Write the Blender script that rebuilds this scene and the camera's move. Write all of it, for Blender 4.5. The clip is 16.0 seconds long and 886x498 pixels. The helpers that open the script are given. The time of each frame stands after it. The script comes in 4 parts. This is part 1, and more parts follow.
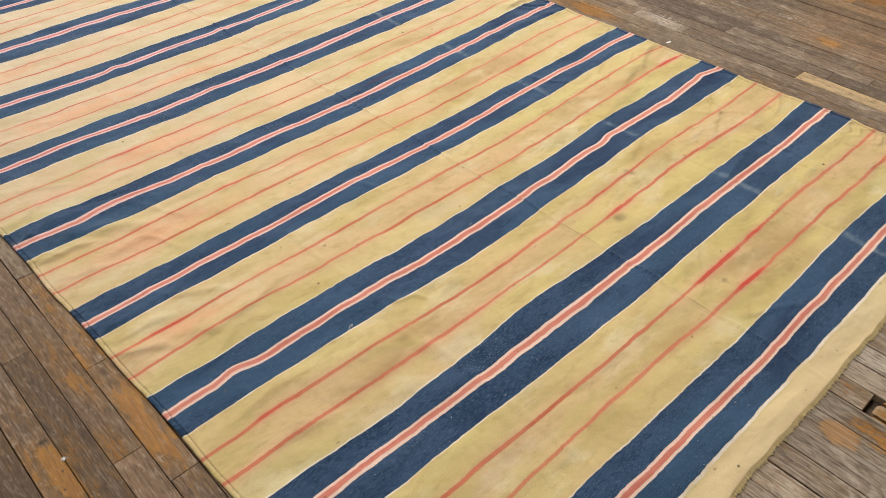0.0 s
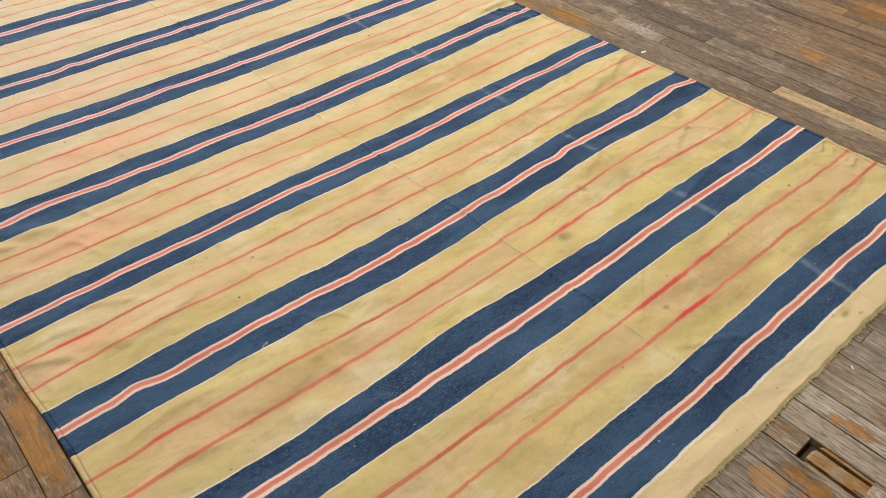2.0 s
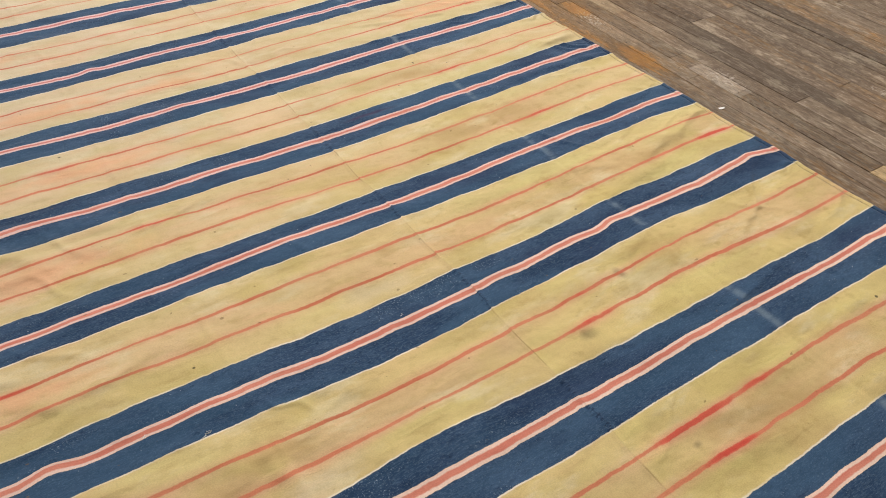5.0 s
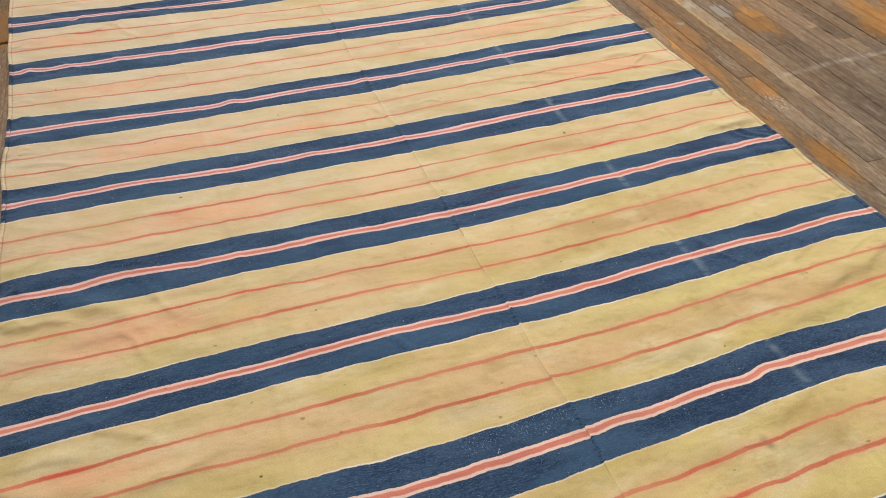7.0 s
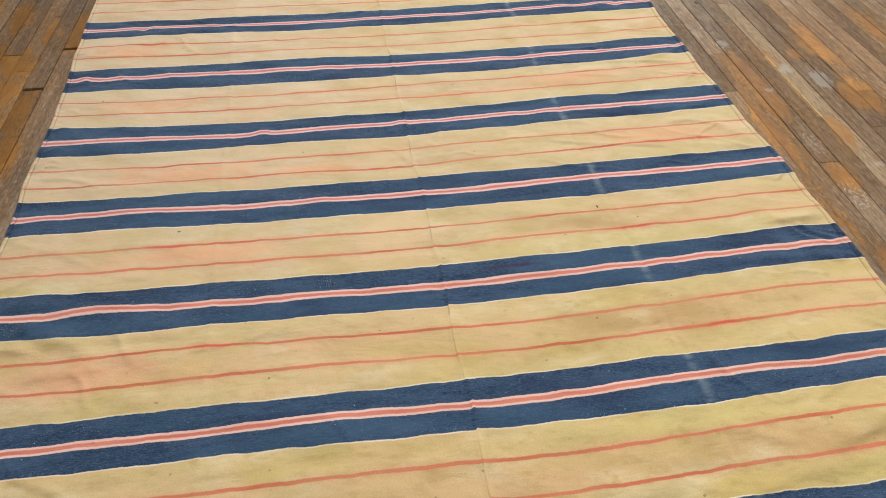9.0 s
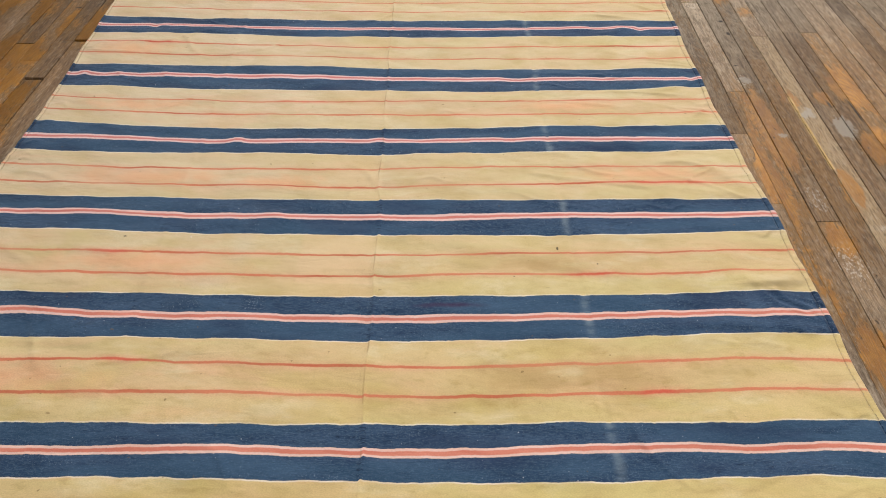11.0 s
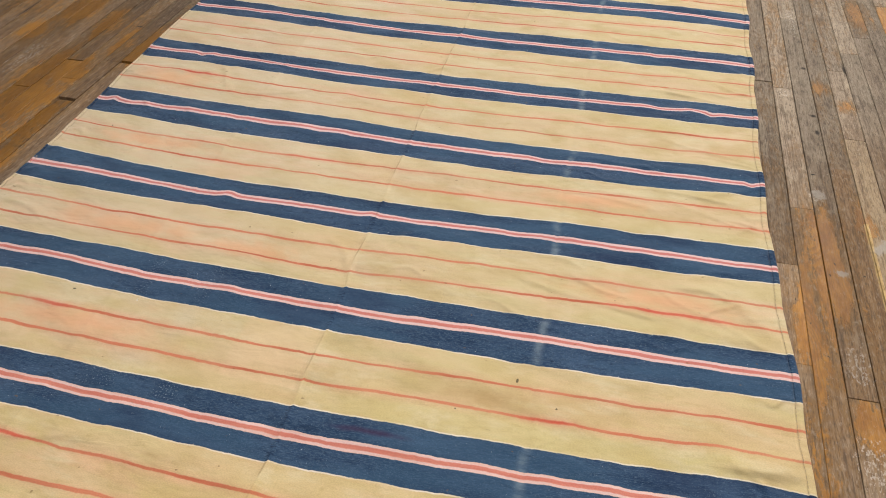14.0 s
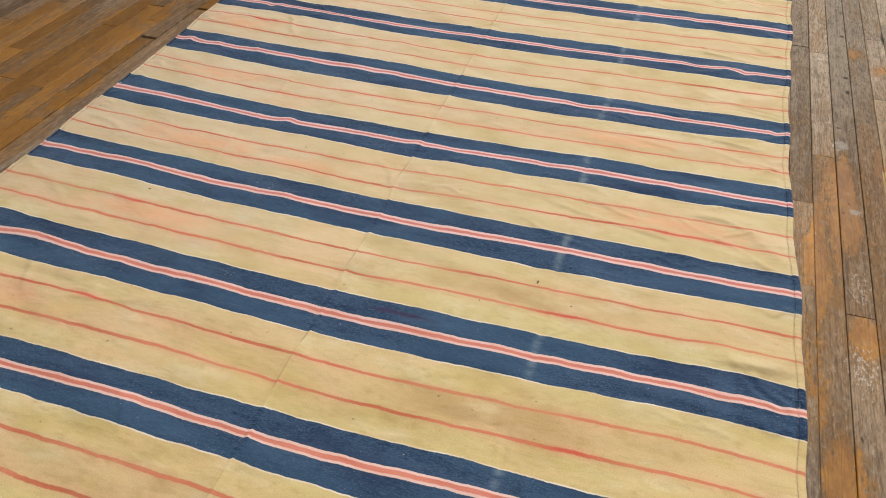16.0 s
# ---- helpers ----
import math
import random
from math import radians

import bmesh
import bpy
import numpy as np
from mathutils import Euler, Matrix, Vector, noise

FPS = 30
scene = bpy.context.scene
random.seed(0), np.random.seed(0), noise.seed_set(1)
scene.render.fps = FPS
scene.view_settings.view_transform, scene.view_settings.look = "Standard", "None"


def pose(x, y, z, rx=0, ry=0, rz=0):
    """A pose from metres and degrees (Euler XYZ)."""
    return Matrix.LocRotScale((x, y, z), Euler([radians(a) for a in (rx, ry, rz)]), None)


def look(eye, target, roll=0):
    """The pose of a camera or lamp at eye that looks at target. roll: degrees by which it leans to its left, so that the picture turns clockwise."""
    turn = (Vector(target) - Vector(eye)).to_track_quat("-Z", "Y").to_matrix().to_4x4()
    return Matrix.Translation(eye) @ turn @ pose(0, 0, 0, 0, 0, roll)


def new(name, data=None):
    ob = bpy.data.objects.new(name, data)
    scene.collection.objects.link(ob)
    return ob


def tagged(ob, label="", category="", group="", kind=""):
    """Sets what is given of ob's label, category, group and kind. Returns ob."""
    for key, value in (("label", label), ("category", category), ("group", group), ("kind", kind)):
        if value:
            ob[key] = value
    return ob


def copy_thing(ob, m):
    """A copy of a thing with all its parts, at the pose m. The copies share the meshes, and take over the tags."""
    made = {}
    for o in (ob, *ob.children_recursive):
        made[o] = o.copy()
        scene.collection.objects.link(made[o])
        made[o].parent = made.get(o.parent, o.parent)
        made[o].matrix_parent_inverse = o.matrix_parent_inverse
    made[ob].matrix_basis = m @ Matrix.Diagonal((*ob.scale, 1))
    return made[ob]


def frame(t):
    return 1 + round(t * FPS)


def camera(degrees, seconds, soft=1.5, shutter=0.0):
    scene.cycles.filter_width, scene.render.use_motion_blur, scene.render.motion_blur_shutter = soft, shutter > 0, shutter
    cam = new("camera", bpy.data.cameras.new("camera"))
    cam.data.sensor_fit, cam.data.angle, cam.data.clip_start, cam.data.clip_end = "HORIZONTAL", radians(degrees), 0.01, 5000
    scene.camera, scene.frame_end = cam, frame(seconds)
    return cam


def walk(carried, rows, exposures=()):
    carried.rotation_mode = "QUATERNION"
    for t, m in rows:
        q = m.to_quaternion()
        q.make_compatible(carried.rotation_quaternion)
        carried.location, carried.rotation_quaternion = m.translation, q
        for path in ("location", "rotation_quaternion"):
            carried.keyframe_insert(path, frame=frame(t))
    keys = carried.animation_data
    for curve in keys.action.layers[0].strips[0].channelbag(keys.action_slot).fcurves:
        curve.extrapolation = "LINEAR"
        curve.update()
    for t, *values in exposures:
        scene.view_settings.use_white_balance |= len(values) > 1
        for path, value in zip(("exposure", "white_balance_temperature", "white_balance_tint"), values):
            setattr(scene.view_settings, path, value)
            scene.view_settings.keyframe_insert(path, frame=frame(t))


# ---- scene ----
cam = camera(58.0, 16.0, soft=1.0)
PATH = [
    (0, (-0.3163, 0.0125, 1.5345), (0.7325, 1.0992, 0.2233), -0.04),
    (0.5, (-0.2684, -0.0251, 1.5353), (0.7788, 1.0635, 0.2245), -0.03),
    (1, (-0.1761, -0.0486, 1.5386), (0.8653, 1.0441, 0.2265), 0.18),
    (1.5, (-0.0948, -0.0777, 1.5189), (0.9305, 1.0331, 0.2093), 0.06),
    (2, (-0.0529, -0.0834, 1.4998), (0.9534, 1.0438, 0.1895), 0.19),
    (2.5, (-0.0218, -0.0604, 1.4865), (0.9645, 1.0868, 0.1783), 0.25),
    (3, (0.0249, 0.0161, 1.4821), (0.9912, 1.1812, 0.1748), 0.16),
    (3.2, (0.0496, 0.0403, 1.4842), (1.0039, 1.2145, 0.1763), -0.07),
    (5.3, (0.3857, 0.1206, 1.4193), (1.1984, 1.3993, 0.1139), 1.36),
    (5.5, (0.4032, 0.1453, 1.4242), (1.1866, 1.4423, 0.1187), 1.34),
    (6, (0.4612, 0.2463, 1.4336), (1.1628, 1.5866, 0.1254), 1.22),
    (6.5, (0.4999, 0.3280, 1.4527), (1.1236, 1.7081, 0.1465), 1.31),
    (7, (0.5654, 0.3953, 1.4561), (1.1049, 1.8143, 0.1539), 1.12),
    (7.5, (0.6906, 0.4329, 1.4849), (1.1421, 1.8776, 0.1776), 1.01),
    (8, (0.8171, 0.4373, 1.4983), (1.1859, 1.9096, 0.1959), 0.91),
    (8.5, (0.9065, 0.4741, 1.5173), (1.1974, 1.9550, 0.2049), 0.69),
    (9, (1.0009, 0.5522, 1.4985), (1.2300, 2.0532, 0.1969), 0.57),
    (9.2, (1.0336, 0.5819, 1.5079), (1.2347, 2.0856, 0.2046), 0.38),
    (11.3, (1.4559, 0.7000, 1.4971), (1.4422, 2.2202, 0.1976), 0.81),
    (11.5, (1.4786, 0.7374, 1.4973), (1.4393, 2.2597, 0.2007), 0.80),
    (12, (1.5196, 0.8596, 1.4991), (1.4159, 2.3808, 0.2048), 0.68),
    (12.5, (1.5719, 0.9342, 1.5008), (1.4134, 2.4524, 0.2085), 0.62),
    (13, (1.6744, 0.9858, 1.5182), (1.4628, 2.4979, 0.2263), 0.69),
    (13.5, (1.7839, 1.0442, 1.5342), (1.5187, 2.5468, 0.2412), 0.85),
    (14, (1.8536, 1.0915, 1.5401), (1.5319, 2.5829, 0.2470), 0.80),
    (14.5, (1.8845, 1.0868, 1.5294), (1.5156, 2.5715, 0.2411), 0.73),
    (15, (1.9019, 0.9673, 1.5508), (1.4978, 2.4410, 0.2604), 0.55),
    (15.5, (1.9242, 0.8499, 1.5189), (1.4931, 2.3182, 0.2313), 0.46),
    (16, (1.9934, 0.7863, 1.4828), (1.5407, 2.2475, 0.1945), 0.57),
]
walk(cam, [(t, Matrix.Translation((0, 0, 0.006)) @ look(eye, target, roll)) for t, eye, target, roll in PATH],
     exposures=[(0.0, 0.09), (2.0, 0.05), (6.0, -0.08), (9.0, -0.12), (12.0, -0.17), (16.0, -0.16)])

# ---- light: a closed loft room without windows, lit by added, unseen ceiling battens ----
world = bpy.data.worlds.new("world")
scene.world = world
world.use_nodes = True
sky = world.node_tree.nodes.new("ShaderNodeTexSky")
sky.sky_type, sky.sun_disc = "NISHITA", False
sky.sun_elevation, sky.sun_rotation = radians(38), radians(60)
world.node_tree.links.new(sky.outputs[0], world.node_tree.nodes["Background"].inputs[0])
world.node_tree.nodes["Background"].inputs[1].default_value = 0.1
ROOM = (-3.6, 6.4, -3.4, 10.8, 4.2)
LAMPS = [(x, y) for x in (1.0, 4.6) for y in (1.8, 5.3, 8.8)]
POWER = {1.8: 104.0, 5.3: 50.0, 8.8: 186.0}     # the battens at the far end are set brighter, so that the folds show shade
for lx, ly in LAMPS:
    lamp = bpy.data.lights.new("added_batten_lamp", "AREA")
    lamp.shape, lamp.size, lamp.size_y = "RECTANGLE", 0.22, 1.5
    lamp.energy, lamp.color = POWER[ly] * (1.0 if lx > 2 else 0.95), (1.0, 0.98, 0.955)
    new("added_batten_lamp", lamp).matrix_world = pose(lx, ly, ROOM[4] - 0.14)


# ---- node helpers ----
class Nodes:
    """Short forms for a node tree: numbers and sockets may stand in for each other."""

    def __init__(self, name):
        self.mat = bpy.data.materials.new(name)
        self.mat.use_nodes = True
        self.tree = self.mat.node_tree
        self.bsdf = self.tree.nodes["Principled BSDF"]

    def put(self, socket, value):
        if isinstance(value, bpy.types.NodeSocket):
            self.tree.links.new(value, socket)
        else:
            socket.default_value = value

    def node(self, kind, *values, **settings):
        n = self.tree.nodes.new(kind)
        if "operation" in settings:
            n.operation, n.use_clamp = settings["operation"], settings["use_clamp"]
        if "interpolation_type" in settings:
            n.interpolation_type = settings["interpolation_type"]
        if "blend_type" in settings:
            n.data_type, n.blend_type, n.clamp_factor = settings["data_type"], settings["blend_type"], settings["clamp_factor"]
        if "uv_map" in settings:
            n.uv_map = settings["uv_map"]
        for socket, value in zip(n.inputs, values):
            if value is not None:
                self.put(socket, value)
        return n

    def math(self, op, a, b=0.0, c=0.0, clamp=False):
        return self.node("ShaderNodeMath", a, b, c, operation=op, use_clamp=clamp).outputs[0]

    def add(self, a, b):
        return self.math("ADD", a, b)

    def mul(self, a, b):
        return self.math("MULTIPLY", a, b)

    def step(self, x, low, high, to0=0.0, to1=1.0):
        n = self.node("ShaderNodeMapRange", interpolation_type="SMOOTHSTEP")
        for socket, value in zip(n.inputs, (x, low, high, to0, to1)):
            self.put(socket, value)
        return n.outputs[0]

    def mix(self, f, a, b, blend="MIX"):
        n = self.node("ShaderNodeMix", data_type="RGBA", blend_type=blend, clamp_factor=True)
        for key, value in (("Factor_Float", f), ("A_Color", a), ("B_Color", b)):
            socket = next(s for s in n.inputs if s.identifier == key)
            if not isinstance(value, bpy.types.NodeSocket) and key != "Factor_Float":
                value = (*value, 1.0)
            self.put(socket, value)
        return next(s for s in n.outputs if s.identifier == "Result_Color")

    def xyz(self, x, y, z=0.0):
        n = self.node("ShaderNodeCombineXYZ")
        for socket, value in zip(n.inputs, (x, y, z)):
            self.put(socket, value)
        return n.outputs[0]

    def noise(self, vector, scale=1.0, detail=3.0, rough=0.55, distortion=0.0):
        n = self.node("ShaderNodeTexNoise")
        self.put(n.inputs["Vector"], vector)
        for key, value in (("Scale", scale), ("Detail", detail), ("Roughness", rough), ("Distortion", distortion)):
            self.put(n.inputs[key], value)
        return n.outputs[0]

    def bump(self, height, distance, strength=1.0):
        n = self.node("ShaderNodeBump")
        self.put(n.inputs["Height"], height)
        self.put(n.inputs["Distance"], distance)
        self.put(n.inputs["Strength"], strength)
        self.put(self.bsdf.inputs["Normal"], n.outputs[0])

    def done(self, colour, rough, specular=0.5, metal=0.0):
        if not isinstance(colour, bpy.types.NodeSocket):
            colour = (*colour, 1.0)
        self.put(self.bsdf.inputs["Base Color"], colour)
        self.put(self.bsdf.inputs["Roughness"], rough)
        self.put(self.bsdf.inputs["Specular IOR Level"], specular)
        self.put(self.bsdf.inputs["Metallic"], metal)
        return self.mat


WIDTH = 2.44
PITCH, MID = 0.4275, 3.0      # stripe spacing along the cloth, and the seventh stripe
SLANT = 0.02                  # the boards run this far out of line with the rug
SEAM = 1.232                  # where the two woven widths are joined


# ---- materials ----
def cloth_material():
    """The striped cotton flatweave; the UV map is the cloth's own length and width in metres."""
    n = Nodes("striped_cotton")
    uv = n.node("ShaderNodeUVMap", uv_map="cloth").outputs[0]
    sep = n.node("ShaderNodeSeparateXYZ", uv)
    u, v = sep.outputs[0], sep.outputs[1]

    def along(a, b, scale=1.0, detail=2.0, z=0.0, rough=0.55):
        return n.noise(n.xyz(n.mul(u, a), n.mul(v, b), z), scale, detail, rough)

    def blot(x, y, rx, ry, hard=0.0):
        """A soft oval mark on the cloth."""
        a = n.math("DIVIDE", n.math("SUBTRACT", u, x), rx)
        b = n.math("DIVIDE", n.math("SUBTRACT", v, y), ry)
        r = n.math("SQRT", n.add(n.mul(a, a), n.mul(b, b)))
        return n.step(n.add(r, n.mul(n.math("SUBTRACT", wander, 0.5), 1.3)), 1.0, hard)

    def patch(x0, x1, y0, y1, soft=0.012):
        a = n.mul(n.step(u, x0 - soft, x0 + soft), n.step(u, x1 + soft, x1 - soft))
        b = n.mul(n.step(v, y0 - 0.004, y0 + 0.004), n.step(v, y1 + 0.004, y1 - 0.004))
        return n.mul(a, b)

    def total(masks):
        out = masks[0]
        for m in masks[1:]:
            out = n.math("MAXIMUM", out, m)
        return out

    wander = along(14, 14, 1.0, 4.0, 3.0)
    # weaving is never quite straight: the bands waver by a few millimetres
    jit = n.add(n.mul(n.math("SUBTRACT", along(9, 5, 1.0, 2.0, 1.0), 0.5), 0.007), n.mul(n.math("SUBTRACT", along(70, 9, 1.0, 2.0, 2.0), 0.5), 0.004))
    vj = n.add(v, jit)
    d = n.math("PINGPONG", n.math("SUBTRACT", vj, MID - 20 * PITCH), PITCH / 2)
    wide = n.mul(n.math("SUBTRACT", along(6, 9, 1.0, 3.0, 5.0), 0.5), 0.005)
    dw = n.add(d, wide)
    blue = n.mul(n.step(d, 0.0128, 0.0146), n.step(dw, 0.0815, 0.0795))
    selvage = n.mul(n.mul(n.step(dw, 0.0795, 0.0812), n.step(n.math("SUBTRACT", dw, n.step(v, 0.50, 0.44, 0.0, 0.004)), 0.0858, 0.0822)), n.step(along(7, 14, 1.0, 3.0, 38.0), 0.36, 0.60, 0.25, 0.90))
    centre = n.step(d, 0.0146, 0.0128)
    core_w = n.add(n.step(v, 1.2, 2.8, 0.0066, 0.0054), n.mul(n.math("SUBTRACT", along(5, 30, 1.0, 2.0, 6.0), 0.5), 0.005))
    core = n.step(n.math("SUBTRACT", d, core_w), 0.0018, -0.0018)
    line_d = n.math("ABSOLUTE", n.math("SUBTRACT", d, 0.1660))
    line_w = n.add(n.step(v, 2.4, 0.8, 0.0040, 0.0048), n.mul(n.math("SUBTRACT", along(4, 12, 1.0, 3.0, 7.0), 0.5), 0.0058))
    strong = n.step(along(2.6, 9, 1.0, 4.0, 8.0), 0.28, 0.62, n.step(v, 2.4, 0.8, 0.70, 0.82), 1.0)
    line = n.mul(n.step(n.math("SUBTRACT", line_d, line_w), 0.0022, -0.0016), strong)
    bleed = n.mul(n.step(line_d, 0.030, 0.0), n.step(along(2.2, 7, 1.0, 3.0, 9.0), 0.36, 0.70))

    # undyed ground: straw yellow, pinker towards the far and left part, with washed-out stains
    rosy = n.add(n.mul(n.step(v, 1.4, 3.4), 0.30), n.mul(n.mul(n.step(u, 1.7, 0.5), n.step(v, 1.2, 2.3, 0.3, 1.0)), 0.62))
    rosy = n.math("MULTIPLY", n.mul(rosy, 1.25), n.step(along(2.6, 3.4, 1.0, 4.0, 10.0), 0.20, 0.58, 0.25, 1.0), clamp=True)
    rosy = n.mul(rosy, n.step(d, 0.095, 0.165, n.step(v, 2.6, 3.6, 0.42, 0.85), 1.0))
    # tan between the red lines, yellower outside them
    hue = n.step(along(2.0, 5.5, 1.0, 4.0, 26.0), 0.36, 0.62)
    straw = n.mix(n.step(v, 0.9, 2.2), n.mix(hue, (0.590, 0.482, 0.186), (0.610, 0.458, 0.196)), n.mix(hue, (0.572, 0.474, 0.216), (0.594, 0.450, 0.226)))
    tan = n.mul(n.step(d, 0.138, 0.168), n.step(along(1.5, 2.6, 1.0, 3.0, 27.0), 0.36, 0.58, 0.12, 0.85))
    straw = n.mix(tan, straw, (0.578, 0.396, 0.202))
    ground = n.mix(n.mul(rosy, 0.85), straw, n.mix(n.step(v, 2.2, 3.4), (0.655, 0.465, 0.280), (0.680, 0.530, 0.355)))
    ground = n.mix(n.step(along(3.4, 8.0, 1.0, 5.0, 11.0, 0.65), 0.50, 0.64, 0.0, 0.60), ground, (0.660, 0.560, 0.350))
    peach = n.mul(n.add(n.mul(rosy, 0.75), 0.22), n.step(along(2.4, 13, 1.0, 4.0, 28.0), 0.48, 0.66))
    ground = n.mix(n.mul(peach, 0.62), ground, (0.680, 0.380, 0.230))
    green = n.mul(n.step(v, 3.2, 1.4, 0.45, 1.0), n.step(along(3.8, 6.0, 1.0, 4.0, 12.0), 0.50, 0.66, 0.0, 0.75))
    ground = n.mix(green, ground, (0.525, 0.404, 0.150))
    ground = n.mix(n.mul(bleed, 0.62), ground, (0.660, 0.345, 0.215))
    mottled = along(24, 34, 1.0, 4.0, 13.0, 0.6)
    ground = n.mix(n.step(mottled, 0.45, 0.75, 0.0, 0.14), ground, (0.46, 0.345, 0.15))
    ground = n.mix(n.add(n.mul(n.step(v, 1.7, 2.9, 0.0, 0.24), n.step(u, 2.4, 1.0, 0.75, 1.0)), n.step(u, 1.3, 0.2, 0.0, 0.05)), ground, (0.49, 0.44, 0.370))
    # soft soiling in clouds of a hand's width
    soil = along(6.5, 9.0, 1.0, 3.0, 33.0, 0.55)
    ground = n.mix(n.mul(n.step(soil, 0.44, 0.70, 0.0, 0.44), n.step(u, 0.4, 1.4, 0.45, 1.0)), ground, (0.440, 0.325, 0.138))
    grubby = n.mul(n.step(v, 2.6, 1.4, 0.3, 1.0), n.step(along(11, 26, 1.0, 5.0, 44.0, 0.66), 0.50, 0.66, 0.0, 0.42))
    ground = n.mix(grubby, ground, (0.430, 0.308, 0.122))
    specks = n.mul(n.step(v, 3.0, 1.6, 0.25, 1.0), n.step(along(15, 19, 1.0, 5.0, 36.0, 0.62), 0.56, 0.70))
    ground = n.mix(n.mul(specks, n.step(u, 0.6, 1.5, 0.22, 0.48)), ground, (0.400, 0.285, 0.100))
    # paler square next to the seam and one paler strip
    ground = n.mix(n.mul(n.mul(n.step(u, 0.90, SEAM), n.step(u, SEAM + 0.003, SEAM - 0.003)), n.step(along(1, 4, 1.0, 2.0, 34.0), 0.40, 0.60, 0.0, 0.40)), ground, (0.610, 0.430, 0.235))
    ground = n.mix(n.mul(patch(1.02, SEAM, 2.28, 2.51), 0.30), ground, (0.72, 0.52, 0.33))
    ground = n.mix(n.step(v, 0.385, 0.32, 0.0, 0.70), ground, (0.720, 0.560, 0.330))
    pale = total([blot(0.78, 2.28, 0.10, 0.04), blot(1.02, 1.42, 0.16, 0.05), blot(0.68, 0.99, 0.14, 0.04), blot(0.85, 2.45, 0.05, 0.16)])
    ground = n.mix(n.mul(pale, 0.30), ground, (0.62, 0.54, 0.42))
    warm = total([blot(*m) for m in ((0.55, 2.36, 0.38, 0.07), (0.35, 1.93, 0.34, 0.07), (0.50, 2.78, 0.38, 0.06), (0.35, 3.22, 0.34, 0.06), (0.22, 3.63, 0.26, 0.07), (2.10, 2.79, 0.34, 0.06),
                                     (0.92, 2.76, 0.22, 0.06), (0.20, 1.52, 0.24, 0.05), (1.90, 3.22, 0.26, 0.05))])
    ground = n.mix(n.mul(warm, 0.70), ground, (0.690, 0.365, 0.205))
    # the oval at (2.05, 1.47) paints in the shade of the folds there
    stain = total([
        blot(1.60, 1.93, 0.20, 0.10), blot(1.85, 1.95, 0.16, 0.12), blot(1.70, 2.35, 0.20, 0.06), blot(1.45, 0.66, 0.10, 0.05),
        blot(1.59, 0.61, 0.20, 0.16), blot(1.50, 0.60, 0.10, 0.06), blot(1.71, 0.33, 0.06, 0.03), blot(0.62, 1.10, 0.11, 0.08), blot(1.75, 1.12, 0.18, 0.10),
        blot(1.12, 1.54, 0.05, 0.05), blot(2.05, 1.47, 0.24, 0.06), blot(1.10, 0.62, 0.18, 0.06), blot(0.45, 1.05, 0.22, 0.07)])
    ground = n.mix(n.mul(stain, 0.62), ground, (0.420, 0.278, 0.115))
    # dark smudges; the oval at (1.60, 1.12) paints in a crease's shade
    smudge_and_shade = total([blot(1.384, 1.005, 0.040, 0.026), blot(1.37, 0.650, 0.018, 0.012), blot(1.60, 1.12, 0.020, 0.035), blot(1.70, 0.325, 0.030, 0.014), blot(1.735, 0.30, 0.016, 0.010), blot(1.67, 0.345, 0.012, 0.010), blot(1.50, 0.40, 0.012, 0.009)])
    ground = n.mix(n.mul(smudge_and_shade, 0.62), ground, (0.160, 0.120, 0.060))

    # indigo bands: heathered along the weft, with darned places and faded creases
    heather = along(60, 330, 1.0, 3.0, 14.0, 0.72)
    cloud = along(3.5, 9, 1.0, 4.0, 15.0)
    indigo = n.mix(n.step(cloud, 0.30, 0.70), (0.0140, 0.0360, 0.0830), (0.0370, 0.0720, 0.1370))
    indigo = n.mix(n.step(heather, 0.46, 0.64, 0.0, 0.46), indigo, (0.090, 0.142, 0.208))
    indigo = n.mix(n.step(along(22, 60, 1.0, 4.0, 16.0, 0.7), 0.48, 0.66, 0.0, 0.50), indigo, (0.011, 0.025, 0.060))
    dots = n.step(n.noise(n.xyz(n.mul(u, 170), n.mul(v, 170), 37.0), 1.0, 0.0, 0.5), 0.850, 0.880)
    indigo = n.mix(n.mul(dots, 0.75), indigo, (0.52, 0.54, 0.56))
    indigo = n.mix(n.step(along(140, 300, 1.0, 2.0, 42.0, 0.7), 0.56, 0.70, 0.0, 0.55), indigo, (0.125, 0.180, 0.240))
    indigo = n.mix(n.step(along(55, 90, 1.0, 3.0, 43.0, 0.7), 0.60, 0.70, 0.0, 0.70), indigo, (0.008, 0.018, 0.045))
    hemmed = n.math("MAXIMUM", n.step(u, 0.018, 0.014), n.step(u, WIDTH - 0.028, WIDTH - 0.022))
    indigo = n.mix(n.mul(hemmed, n.step(along(120, 90, 1.0, 2.0, 39.0), 0.40, 0.55, 0.25, 0.85)), indigo, (0.010, 0.024, 0.060))
    indigo = n.mix(n.mul(hemmed, n.step(along(150, 110, 1.0, 2.0, 40.0), 0.60, 0.68, 0.0, 0.55)), indigo, (0.130, 0.190, 0.250))
    teal = n.step(along(1.4, 6.5, 1.0, 3.0, 35.0), 0.44, 0.60)
    indigo = n.mix(n.mul(teal, 0.46), indigo, (0.044, 0.096, 0.164))
